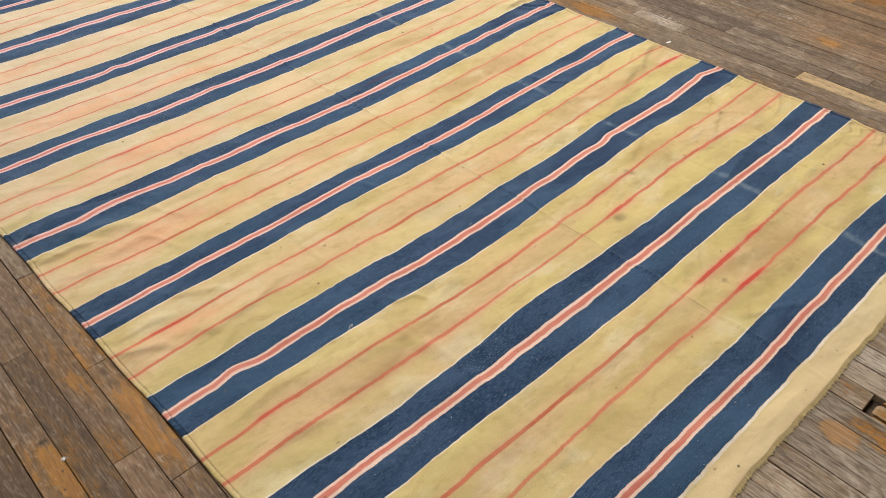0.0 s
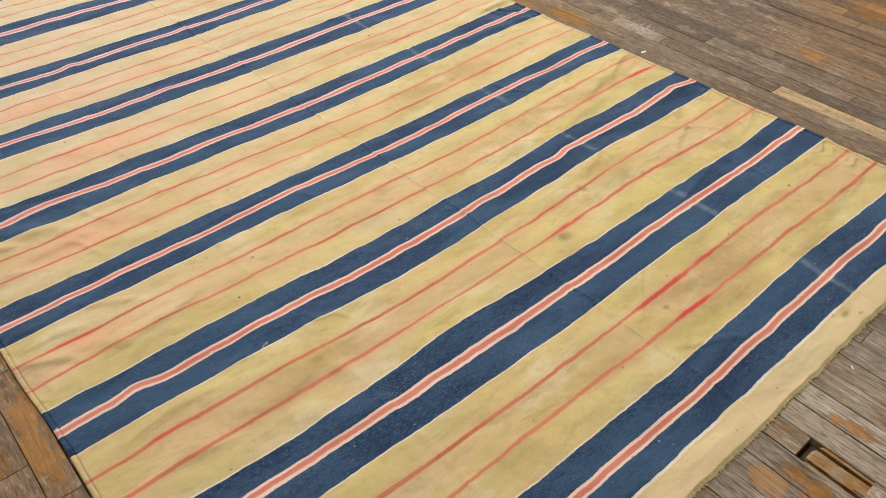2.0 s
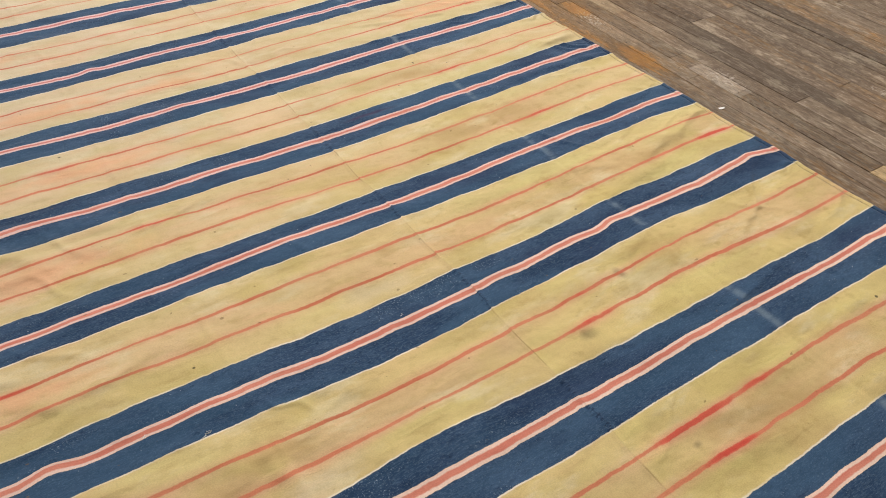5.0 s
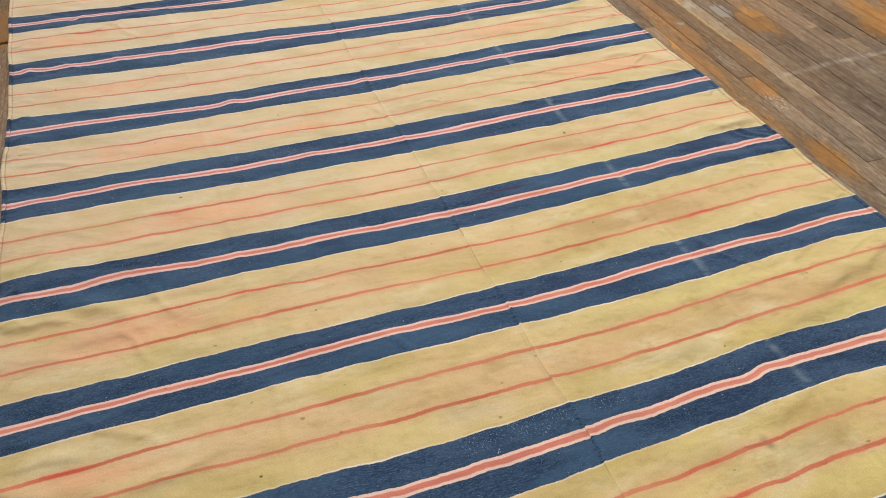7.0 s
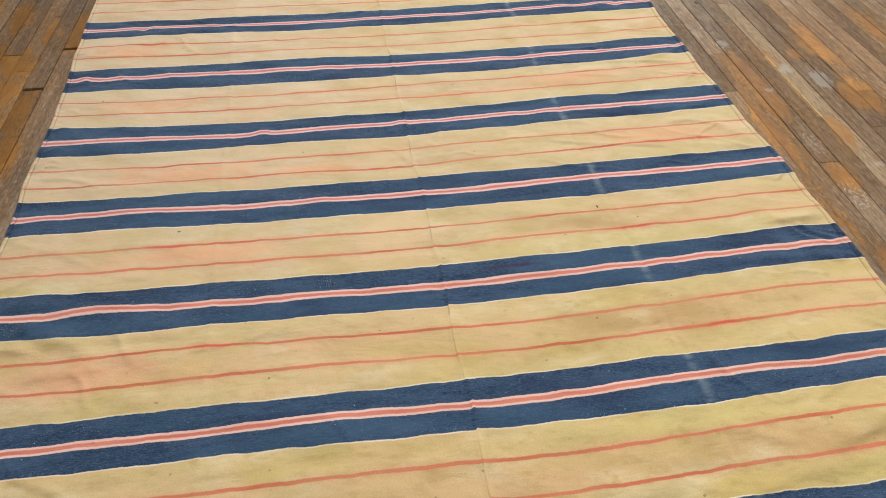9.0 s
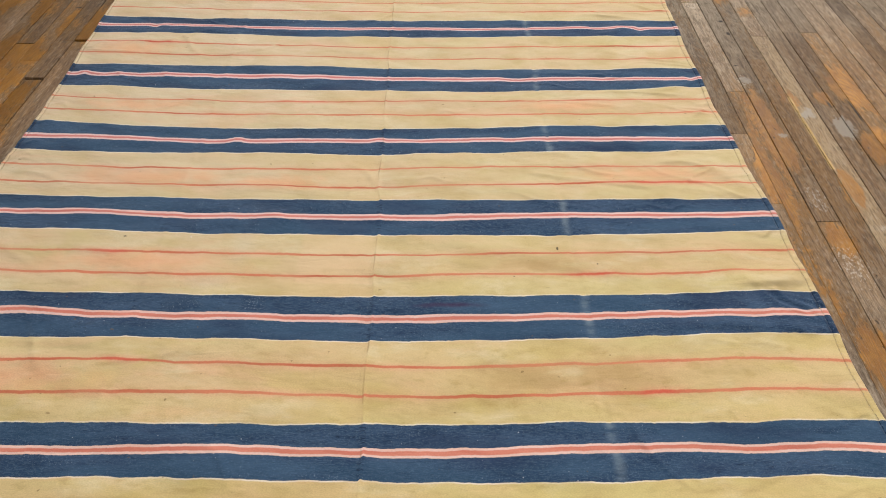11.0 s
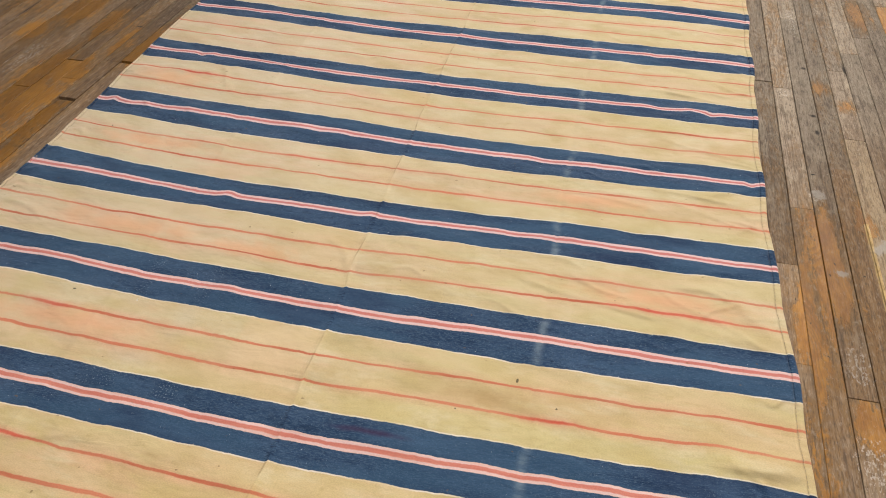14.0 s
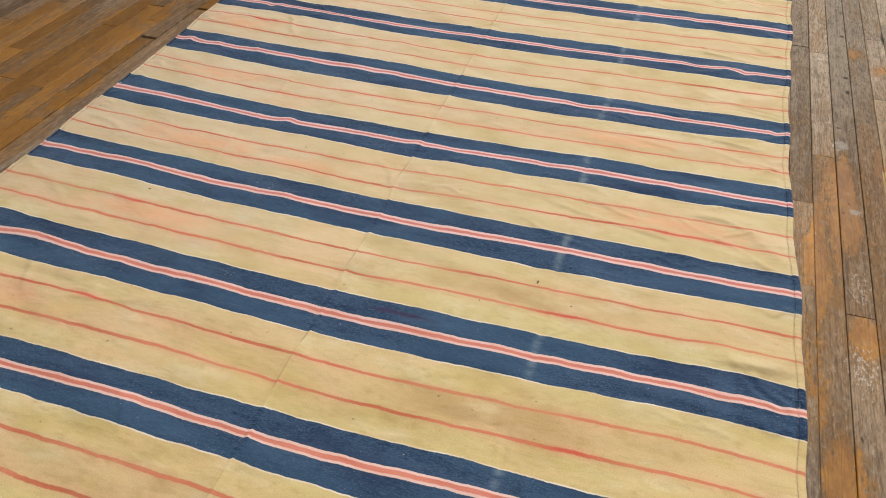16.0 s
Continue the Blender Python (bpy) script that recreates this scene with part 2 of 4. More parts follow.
    darn = total([patch(0.68, 0.78, 2.17, 2.225), patch(0.88, 0.95, 2.17, 2.225), patch(0.96, 1.22, 1.32, 1.385), patch(0.60, 0.76, 0.878, 0.945),
                  patch(0.66, 0.70, 2.50, 2.66), patch(0.84, 0.88, 2.50, 2.66), patch(0.08, 0.16, 2.08, 2.14), patch(1.28, 1.36, 1.33, 1.38)])
    darn = n.math("MAXIMUM", darn, n.mul(n.step(along(7, 24, 1.0, 2.0, 29.0), 0.60, 0.64), 0.55))
    speck = n.noise(n.xyz(n.mul(u, 260), n.mul(v, 190)), 1.0, 2.0, 0.7)
    indigo = n.mix(n.mul(n.mul(darn, n.step(wander, 0.35, 0.6)), 0.55), indigo, (0.0120, 0.0320, 0.0760))
    indigo = n.mix(n.mul(n.add(n.mul(darn, 0.88), 0.12), n.step(speck, 0.58, 0.68, 0.0, 0.80)), indigo, (0.250, 0.310, 0.365))
    indigo = n.mix(n.step(along(2.2, 6.0, 1.0, 3.0, 30.0), 0.52, 0.68, 0.0, 0.5), indigo, (0.0170, 0.0300, 0.0720))
    indigo = n.mix(n.mul(n.mul(blot(1.43, 2.192, 0.13, 0.014), 0.75), 1.0), indigo, (0.045, 0.016, 0.050))
    fold_u = n.add(1.797, n.mul(n.math("SUBTRACT", along(0.1, 5, 1.0, 2.0, 17.0), 0.5), 0.05))
    worn = n.mul(n.step(n.math("ABSOLUTE", n.math("SUBTRACT", u, fold_u)), 0.020, 0.0), n.step(along(8, 30, 1.0, 3.0, 18.0), 0.30, 0.62))
    indigo = n.mix(n.mul(worn, 0.42), indigo, (0.240, 0.300, 0.345))

    white = n.mix(n.step(along(7, 60, 1.0, 2.0, 19.0), 0.40, 0.70), (0.690, 0.480, 0.440), (0.660, 0.420, 0.360))
    white = n.mix(n.step(v, 2.2, 0.6, 0.0, 0.75), white, (0.760, 0.565, 0.440))
    white = n.mix(n.step(v, 2.0, 3.2, 0.0, 0.8), white, (0.680, 0.500, 0.500))
    red = n.mix(n.step(along(6, 40, 1.0, 3.0, 20.0), 0.35, 0.65), (0.600, 0.195, 0.130), (0.540, 0.145, 0.098))
    red = n.mix(n.step(v, 1.8, 3.2, 0.0, 0.7), red, (0.520, 0.150, 0.150))
    fresh = total([blot(x, y, r, 0.080, 0.35) for x, y, r in ((1.41, 0.70, 0.17), (1.42, 0.60, 0.09), (1.43, 1.06, 0.13), (2.34, 1.46, 0.10))])
    milder = total([blot(x, y, r, 0.075, 0.10) for x, y, r in ((1.62, 0.70, 0.10), (0.33, 3.66, 0.20), (2.14, 2.74, 0.26), (0.46, 2.39, 0.10), (0.62, 2.00, 0.10),
                    (1.85, 2.33, 0.12), (1.95, 1.90, 0.10), (0.16, 1.55, 0.10), (0.20, 1.10, 0.09), (0.95, 3.23, 0.16))])
    fresh = n.math("MAXIMUM", fresh, n.mul(milder, 0.80))
    thin_red = n.mix(n.step(along(3.2, 14, 1.0, 3.0, 31.0), 0.46, 0.66), (0.560, 0.185, 0.100), (0.470, 0.120, 0.062))
    thin_red = n.mix(n.mul(fresh, 0.80), thin_red, (0.540, 0.048, 0.036))
    ground = n.mix(n.mul(n.mul(fresh, 0.55), n.step(line_d, 0.024, 0.0)), ground, (0.640, 0.260, 0.170))
    col = n.mix(n.math("MAXIMUM", line, n.mul(n.mul(fresh, 0.90), n.step(n.math("SUBTRACT", line_d, line_w), 0.0036, 0.0))), ground, thin_red)
    col = n.mix(selvage, col, (0.750, 0.690, 0.600))
    col = n.mix(blue, col, indigo)
    col = n.mix(centre, col, white)
    col = n.mix(n.mul(core, 0.92), col, red)
    # the seam and a few tiny dark flecks
    seam = n.mul(n.step(n.math("ABSOLUTE", n.math("SUBTRACT", u, n.add(SEAM, n.mul(n.math("SUBTRACT", along(0.1, 6, 1.0, 2.0, 21.0), 0.5), 0.012)))), 0.0034, 0.0006), n.step(along(1, 9, 1.0, 2.0, 22.0), 0.42, 0.66, 0.12, 0.80))
    col = n.mix(n.mul(seam, 0.56), col, n.mix(blue, (0.22, 0.13, 0.05), (0.010, 0.020, 0.050)))
    mend = n.mul(n.mul(n.step(n.math("ABSOLUTE", n.math("SUBTRACT", u, SEAM)), 0.010, 0.005), blue), n.step(n.noise(n.xyz(n.mul(u, 60), n.mul(v, 210), 46.0), 1.0, 1.0, 0.5), 0.52, 0.60))
    col = n.mix(n.mul(mend, 0.65), col, (0.008, 0.016, 0.040))
    for x, y, rx, ry in ((1.753, 2.430, 0.0035, 0.009), (0.541, 1.405, 0.0040, 0.0032), (0.857, 0.302, 0.004, 0.004), (0.16, 3.27, 0.003, 0.0035), (0.50, 2.47, 0.005, 0.003), (1.86, 2.35, 0.003, 0.003), (1.62, 2.30, 0.003, 0.002), (2.10, 0.72, 0.005, 0.005)):
        a, b = n.math("DIVIDE", n.math("SUBTRACT", u, x), rx), n.math("DIVIDE", n.math("SUBTRACT", v, y), ry)
        col = n.mix(n.step(n.add(n.mul(a, a), n.mul(b, b)), 1.2, 0.4, 0.0, 0.8), col, (0.045, 0.035, 0.020))
    fleck = n.noise(n.xyz(n.mul(u, 46), n.mul(v, 60), 4.0), 1.0, 1.0, 0.5)
    col = n.mix(n.step(fleck, 0.765, 0.80, 0.0, 0.55), col, (0.16, 0.10, 0.04))
    grit = n.noise(n.xyz(n.mul(u, 240), n.mul(v, 420), 6.0), 1.0, 2.0, 0.6)
    col = n.mix(1.0, col, n.node("ShaderNodeCombineColor", n.step(grit, 0.25, 0.75, 0.90, 1.08), n.step(grit, 0.25, 0.75, 0.90, 1.08), n.step(grit, 0.25, 0.75, 0.90, 1.08)).outputs[0], "MULTIPLY")
    relief = n.add(n.mul(grit, 0.16), n.add(n.mul(along(40, 60, 1.0, 2.0, 23.0), 0.06), n.mul(darn, n.mul(speck, 1.2))))
    ripple = n.add(along(4.5, 8, 1.0, 1.0, 24.0), n.mul(along(12, 20, 1.0, 2.0, 25.0), 0.26))
    n.bump(n.add(relief, n.mul(ripple, 20.0)), 0.0014, 0.9)
    n.bsdf.inputs["Sheen Weight"].default_value = 0.10
    return n.done(col, 0.92, 0.12)


def wood_material():
    """Old strip flooring: greyed, dry boards with scraps of orange varnish, chips of white paint and smears of filler."""
    n = Nodes("worn_floorboard")
    geo = n.node("ShaderNodeNewGeometry")
    pos = geo.outputs["Position"]
    rnd = n.math("FRACT", n.add(n.node("ShaderNodeObjectInfo").outputs["Random"], geo.outputs["Random Per Island"]))
    sep = n.node("ShaderNodeSeparateXYZ", pos)
    x, y = sep.outputs[0], sep.outputs[1]
    s = n.math("SUBTRACT", x, n.mul(n.math("SUBTRACT", y, 2.5), SLANT))
    ox, oy = n.mul(rnd, 37.0), n.mul(rnd, 91.0)
    rnd2 = n.math("FRACT", n.mul(rnd, 17.31))
    rnd3 = n.math("FRACT", n.mul(rnd, 53.77))
    rnd4 = n.math("FRACT", n.mul(rnd, 29.70))

    def grain(a, b, detail=3.0, rough=0.6, distortion=0.0, z=0.0):
        """Noise that starts afresh on every board."""
        return n.noise(n.xyz(n.add(n.mul(s, a), ox), n.add(n.mul(y, b), oy), z), 1.0, detail, rough, distortion)

    def over(a, b, detail=4.0, rough=0.6, z=0.0):
        """Noise that runs on across the joints."""
        return n.noise(n.xyz(n.mul(s, a), n.mul(y, b), z), 1.0, detail, rough)

    def vec(op, a, b):
        v = n.tree.nodes.new("ShaderNodeVectorMath")
        v.operation = op
        n.put(v.inputs[0], a)
        n.put(v.inputs[1], b)
        return v

    flat = n.xyz(x, y)

    def area(x0, y0, rx, ry, soft=0.3, reach=1.25):
        d = vec("MULTIPLY", vec("SUBTRACT", flat, (x0, y0, 0.0)).outputs[0], (1 / rx, 1 / ry, 0.0)).outputs[0]
        return n.step(vec("LENGTH", d, (0.0, 0.0, 0.0)).outputs["Value"], reach, soft)

    def areas(spots, soft=0.3, reach=1.25):
        out = area(*spots[0], soft, reach)
        for spot in spots[1:]:
            out = n.math("MAXIMUM", out, area(*spot, soft, reach))
        return out

    def strip(s0, s1, y0, y1):
        return n.mul(n.mul(n.step(s, s0 - 0.001, s0 + 0.001), n.step(s, s1 + 0.001, s1 - 0.001)), n.mul(n.step(y, y0 - 0.002, y0 + 0.002), n.step(y, y1 + 0.002, y1 - 0.002)))

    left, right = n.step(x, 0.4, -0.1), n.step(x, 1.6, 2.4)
    front = n.mul(n.mul(n.step(y, 0.45, 0.10), n.step(y, -1.4, -0.4)), n.mul(n.step(x, -0.2, 0.7), n.step(x, 3.2, 1.8)))
    fibre = grain(260, 7.0, 3.0, 0.65)
    streak = grain(62, 2.4, 4.0, 0.65, 0.3, 5.0)
    blotch = grain(17, 5.5, 5.0, 0.68, 0.3, 19.0)
    short = grain(190, 24.0, 3.0, 0.7, 0.0, 21.0)
    mottle = over(75, 34, 4.0, 0.7, 25.0)
    cloud = over(2.6, 1.5, 4.0, 0.6, 15.0)
    chips = over(58, 30, 5.0, 0.75, 3.0)
    crumbs = over(120, 60, 4.0, 0.75, 23.0)

    # weathered wood, each board of its own tone
    grey = n.mix(n.step(rnd, 0.0, 1.0), (0.175, 0.124, 0.080), (0.305, 0.230, 0.155))
    brown = n.mix(n.step(rnd2, 0.0, 1.0), (0.135, 0.086, 0.052), (0.250, 0.168, 0.103))
    base = n.mix(n.step(n.add(rnd3, n.add(n.mul(left, 0.34), n.mul(n.math("SUBTRACT", cloud, 0.5), 1.5))), 0.42, 0.72), grey, brown)
    base = n.mix(n.mul(front, n.step(rnd3, 0.15, 0.7, 0.45, 0.85)), base, (0.400, 0.318, 0.235))
    base = n.mix(n.step(blotch, 0.40, 0.64, 0.0, 0.50), base, (0.100, 0.068, 0.044))
    base = n.mix(n.step(blotch, 0.46, 0.28, 0.0, 0.55), base, (0.340, 0.272, 0.205))
    # the dark clouds are half as strong at the far right
    far_right = n.mul(right, n.step(y, 3.2, 4.0))
    base = n.mix(n.mul(n.step(cloud, 0.44, 0.66, 0.0, 0.60), n.step(far_right, 0.0, 1.0, 1.0, 0.5)), base, (0.125, 0.088, 0.060))
    base = n.mix(n.mul(right, n.step(over(3.4, 2.4, 4.0, 0.6, 41.0), 0.45, 0.66, 0.0, 0.62)), base, (0.315, 0.250, 0.180))

    # right of the rug the colour itself is darkened, in place of dimmer light
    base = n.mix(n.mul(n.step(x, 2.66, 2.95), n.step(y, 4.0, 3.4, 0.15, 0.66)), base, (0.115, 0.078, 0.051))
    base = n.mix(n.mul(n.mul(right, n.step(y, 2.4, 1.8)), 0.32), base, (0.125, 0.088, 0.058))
    worn = n.mul(n.mul(right, n.step(y, 3.5, 4.0)), n.step(x, 3.3, 2.8))
    base = n.mix(n.mul(worn, n.step(rnd2, 0.0, 1.0, 0.35, 0.75)), base, (0.330, 0.262, 0.190))

    scuff = over(16, 5.5, 5.0, 0.68, 51.0)
    base = n.mix(n.mul(right, n.step(scuff, 0.53, 0.62, 0.0, 0.55)), base, (0.395, 0.318, 0.228))
    base = n.mix(n.mul(right, n.step(scuff, 0.46, 0.36, 0.0, 0.50)), base, (0.095, 0.062, 0.038))
    bleached = n.mul(front, n.step(x, 1.9, 1.5))
    base = n.mix(n.mul(bleached, n.step(rnd4, 0.0, 1.0, 0.45, 0.80)), base, (0.500, 0.392, 0.280))

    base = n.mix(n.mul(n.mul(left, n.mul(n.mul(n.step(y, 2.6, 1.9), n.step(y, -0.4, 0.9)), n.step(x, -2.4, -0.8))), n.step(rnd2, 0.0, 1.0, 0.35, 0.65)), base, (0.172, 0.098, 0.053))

    # growth rings: contour lines of a slowly changing field, drawn out along the board
    field = grain(9.0, 1.8, 1.5, 0.45, 0.0, 31.0)
    ring = n.math("FRACT", n.mul(field, n.step(rnd2, 0.0, 1.0, 20.0, 34.0)))
    pine = n.math("MAXIMUM", strip(2.646, 2.708, 2.50, 3.60), strip(-0.180, -0.106, 1.20, 1.86))
    ringed = n.math("MAXIMUM", n.math("MAXIMUM", n.step(rnd4, 0.52, 0.80), n.mul(bleached, 0.8)), pine)
    figure = n.mul(n.mul(n.step(ring, 0.25, 0.85), n.step(ring, 1.0, 0.90)), ringed)
    base = n.mix(n.mul(pine, 0.55), base, n.mix(right, (0.190, 0.125, 0.078), (0.345, 0.180, 0.068)))
    base = n.mix(n.mul(figure, 0.52), base, (0.085, 0.052, 0.030))
    base = n.mix(n.step(streak, 0.50, 0.70, 0.0, 0.62), base, (0.085, 0.056, 0.034))
    base = n.mix(n.step(streak, 0.48, 0.30, 0.0, 0.42), base, (0.345, 0.275, 0.205))
    # pale ridges of hard grain on the bleached boards
    base = n.mix(n.mul(n.mul(bleached, n.step(n.math("PINGPONG", n.add(ring, 0.15), 0.5), 0.34, 0.12)), n.step(blotch, 0.62, 0.42, 0.10, 0.85)), base, (0.560, 0.465, 0.350))

    # varnish in ragged scraps with hard edges
    zone = areas((
        (2.600, 3.07, 0.050, 0.33), (2.745, 3.29, 0.035, 0.11), (2.745, 2.70, 0.035, 0.14), (2.93, 2.94, 0.08, 0.12), (2.96, 3.37, 0.07, 0.12), (2.86, 3.29, 0.04, 0.07),
        (3.33, 3.50, 0.04, 0.14), (3.09, 4.90, 0.04, 0.14), (2.703, 4.18, 0.030, 0.045), (2.785, 4.05, 0.035, 0.045), (3.06, 4.41, 0.04, 0.07), (2.99, 4.95, 0.05, 0.12),
        (3.42, 2.73, 0.10, 0.10), (3.58, 2.85, 0.14, 0.12), (2.61, 2.46, 0.035, 0.07), (2.50, 2.78, 0.030, 0.20), (2.51, 2.63, 0.025, 0.08), (2.47, 2.30, 0.030, 0.20), (2.98, 1.11, 0.035, 0.05), (3.56, 1.12, 0.10, 0.12), (2.53, 1.99, 0.045, 0.10)), 0.0, 2.2)
    zone = n.math("MAXIMUM", zone, areas((
        (-0.25, 3.35, 0.10, 0.13), (-0.34, 3.50, 0.08, 0.17), (-0.22, 3.57, 0.06, 0.07), (-0.29, 4.05, 0.06, 0.12), (-0.61, 3.92, 0.07, 0.12), (-0.50, 4.15, 0.08, 0.14),
        (-0.05, 3.87, 0.06, 0.16), (-0.135, 3.22, 0.045, 0.16), (-0.110, 2.93, 0.040, 0.20), (-0.13, 3.90, 0.05, 0.10), (-0.28, 3.65, 0.07, 0.12), (-0.32, 2.95, 0.16, 0.35),
        (-0.62, 3.20, 0.20, 0.30), (-0.75, 4.30, 0.20, 0.30), (-0.15, 2.50, 0.10, 0.25)), 0.0, 2.2))
    zone = n.math("MAXIMUM", zone, n.mul(0.70, areas((
        (-0.08, 1.60, 0.035, 0.14), (-0.11, 1.29, 0.035, 0.10), (-0.01, 1.42, 0.035, 0.06), (-0.03, 1.28, 0.035, 0.09), (-0.225, 1.32, 0.045, 0.11),
        (-0.30, 1.50, 0.030, 0.08)), 0.0, 2.0)))
    zone = n.math("MAXIMUM", zone, n.mul(1.15, areas(((1.128, 0.178, 0.028, 0.032), (1.178, 0.085, 0.028, 0.050), (1.388, 0.160, 0.014, 0.022), (1.396, 0.105, 0.020, 0.045), (1.180, 0.130, 0.022, 0.050)), 0.0, 2.2)))
    torn = grain(34, 5.0, 5.0, 0.70, 0.6, 9.0)
    level = n.add(n.mul(zone, 0.42), n.add(n.mul(n.math("SUBTRACT", torn, 0.5), 0.95), n.mul(n.math("SUBTRACT", chips, 0.5), 0.60)))
    level = n.add(level, n.add(n.mul(n.math("SUBTRACT", rnd4, 0.60), 0.32), n.mul(n.math("SUBTRACT", cloud, 0.5), 0.25)))
    whole = areas(((2.602, 3.07, 0.028, 0.26), (2.745, 2.74, 0.028, 0.09), (2.93, 2.94, 0.055, 0.09), (2.96, 3.37, 0.045, 0.09), (2.86, 3.29, 0.028, 0.05)), 0.4, 1.5)
    level = n.add(level, n.mul(whole, 0.34))
    level = n.add(level, n.mul(areas(((1.388, 0.160, 0.014, 0.024), (1.396, 0.105, 0.020, 0.045), (1.126, 0.183, 0.024, 0.032), (1.183, 0.145, 0.020, 0.045), (1.178, 0.085, 0.026, 0.038)), 0.0, 1.8), n.add(0.10, n.mul(n.math("SUBTRACT", crumbs, 0.46), 1.6))))
    stain = n.step(level, -0.02, 0.22)
    varnish = n.step(level, 0.200, 0.300)
    # round the scraps the wood has kept a warm tint
    tint = areas(((2.66, 2.75, 0.42, 0.75), (3.15, 3.30, 0.60, 0.80), (-0.42, 3.45, 0.60, 1.0), (3.35, 3.45, 0.25, 0.5), (3.25, 1.05, 0.5, 0.4)), 0.2)
    base = n.mix(n.mul(tint, n.step(n.add(blotch, n.mul(n.math("SUBTRACT", chips, 0.5), 0.5)), 0.36, 0.60, 0.42, 0.88)), base, n.mix(n.step(streak, 0.40, 0.60), (0.300, 0.172, 0.076), (0.185, 0.100, 0.046)))
    base = n.mix(n.mul(stain, 0.72), base, (0.220, 0.120, 0.044))
    amber = n.mix(n.step(blotch, 0.36, 0.62), (0.385, 0.172, 0.026), (0.255, 0.104, 0.016))
    base = n.mix(n.mul(varnish, 0.90), base, n.mix(n.mul(left, 0.35), amber, (0.250, 0.112, 0.012)))
    base = n.mix(n.mul(n.mul(bleached, varnish), n.step(blotch, 0.62, 0.42, 0.4, 0.95)), base, (0.580, 0.255, 0.040))
    base = n.mix(n.mul(n.mul(figure, varnish), 0.45), base, (0.160, 0.078, 0.024))

    # single boards that stand out
    base = n.mix(n.mul(strip(2.638, 2.716, 0.42, 1.068), n.step(streak, 0.70, 0.35, 0.35, 0.85)), base, (0.560, 0.385, 0.185))
    base = n.mix(n.mul(n.mul(strip(2.714, 2.787, 2.35, 3.81), n.step(torn, 0.64, 0.42, 0.20, 0.75)), n.step(varnish, 1.0, 0.0, 0.25, 1.0)), base, (0.365, 0.268, 0.160))
    base = n.mix(n.mul(strip(2.709, 2.724, 2.83, 3.30), 0.75), base, (0.560, 0.370, 0.140))
    base = n.mix(n.mul(n.mul(strip(1.417, 1.487, -0.3, 0.40), n.step(fibre, 0.60, 0.40, 0.35, 0.95)), n.step(varnish, 0.0, 1.0, 0.9, 0.1)), base, (0.700, 0.590, 0.460))
    base = n.mix(n.mul(strip(1.345, 1.416, -0.3, 0.40), 0.50), base, (0.250, 0.195, 0.145))
    base = n.mix(n.mul(strip(1.130, 1.200, -0.3, 0.40), n.step(fibre, 0.58, 0.40, 0.0, 0.60)), base, (0.440, 0.370, 0.290))
    base = n.mix(n.mul(strip(2.640, 2.716, 1.60, 1.85), 0.45), base, (0.420, 0.350, 0.275))

    # fine weathering: fibres, pores, mottling
    bare = n.step(varnish, 0.0, 1.0, 1.0, 0.45)
    base = n.mix(n.mul(n.step(short, 0.50, 0.66, 0.0, 0.62), n.step(varnish, 0.0, 1.0, 1.0, 0.35)), base, (0.070, 0.046, 0.029))
    base = n.mix(n.mul(n.step(short, 0.46, 0.32, 0.0, 0.40), n.step(varnish, 0.0, 1.0, 1.0, 0.3)), base, (0.400, 0.320, 0.240))
    base = n.mix(n.mul(n.step(fibre, 0.50, 0.70, 0.0, 0.50), bare), base, (0.075, 0.050, 0.031))
    base = n.mix(n.mul(n.step(mottle, 0.55, 0.68, 0.0, 0.40), bare), base, (0.390, 0.315, 0.240))
    base = n.mix(n.mul(n.step(mottle, 0.45, 0.33, 0.0, 0.42), bare), base, (0.100, 0.068, 0.044))

    # a pale drag mark across the boards
    drag = n.math("ABSOLUTE", n.math("SUBTRACT", y, n.add(2.326, n.add(n.mul(x, 0.07), n.mul(n.math("SUBTRACT", cloud, 0.5), 0.06)))))
    drag = n.mul(n.mul(n.step(drag, 0.022, 0.003), n.mul(n.step(x, 2.66, 2.76), n.step(x, 3.42, 3.25))), n.step(crumbs, 0.36, 0.56, 0.15, 1.0))
    base = n.mix(n.mul(n.mul(drag, n.step(blotch, 0.40, 0.62, 0.25, 1.0)), 0.42), base, (0.500, 0.445, 0.370))

    # dark checks along the grain of the bleached boards
    base = n.mix(n.mul(n.mul(bleached, n.step(grain(135, 2.6, 2.5, 0.6, 0.3, 61.0), 0.55, 0.63, 0.0, 0.55)), bare), base, (0.100, 0.066, 0.040))

    # chips of pale paint and smears of grey filler
    white = areas(((2.612, 2.665, 0.045, 0.10), (2.595, 3.42, 0.035, 0.06), (-0.48, 3.70, 0.07, 0.22), (2.655, 4.80, 0.05, 0.20), (2.563, 4.11, 0.040, 0.08), (2.68, 1.72, 0.06, 0.12), (3.10, 1.33, 0.03, 0.12), (2.60, 2.35, 0.06, 0.12)))
    base = n.mix(n.mul(n.step(n.add(crumbs, n.add(n.mul(white, 0.14), n.mul(n.math("SUBTRACT", cloud, 0.5), 0.14))), 0.66, 0.71), 0.66), base, (0.480, 0.415, 0.345))
    filler = areas(((2.865, 3.09, 0.045, 0.09), (2.770, 3.185, 0.025, 0.05), (2.622, 3.035, 0.022, 0.020), (2.606, 3.425, 0.026, 0.030), (2.745, 3.17, 0.020, 0.03)), 0.0, 1.7)
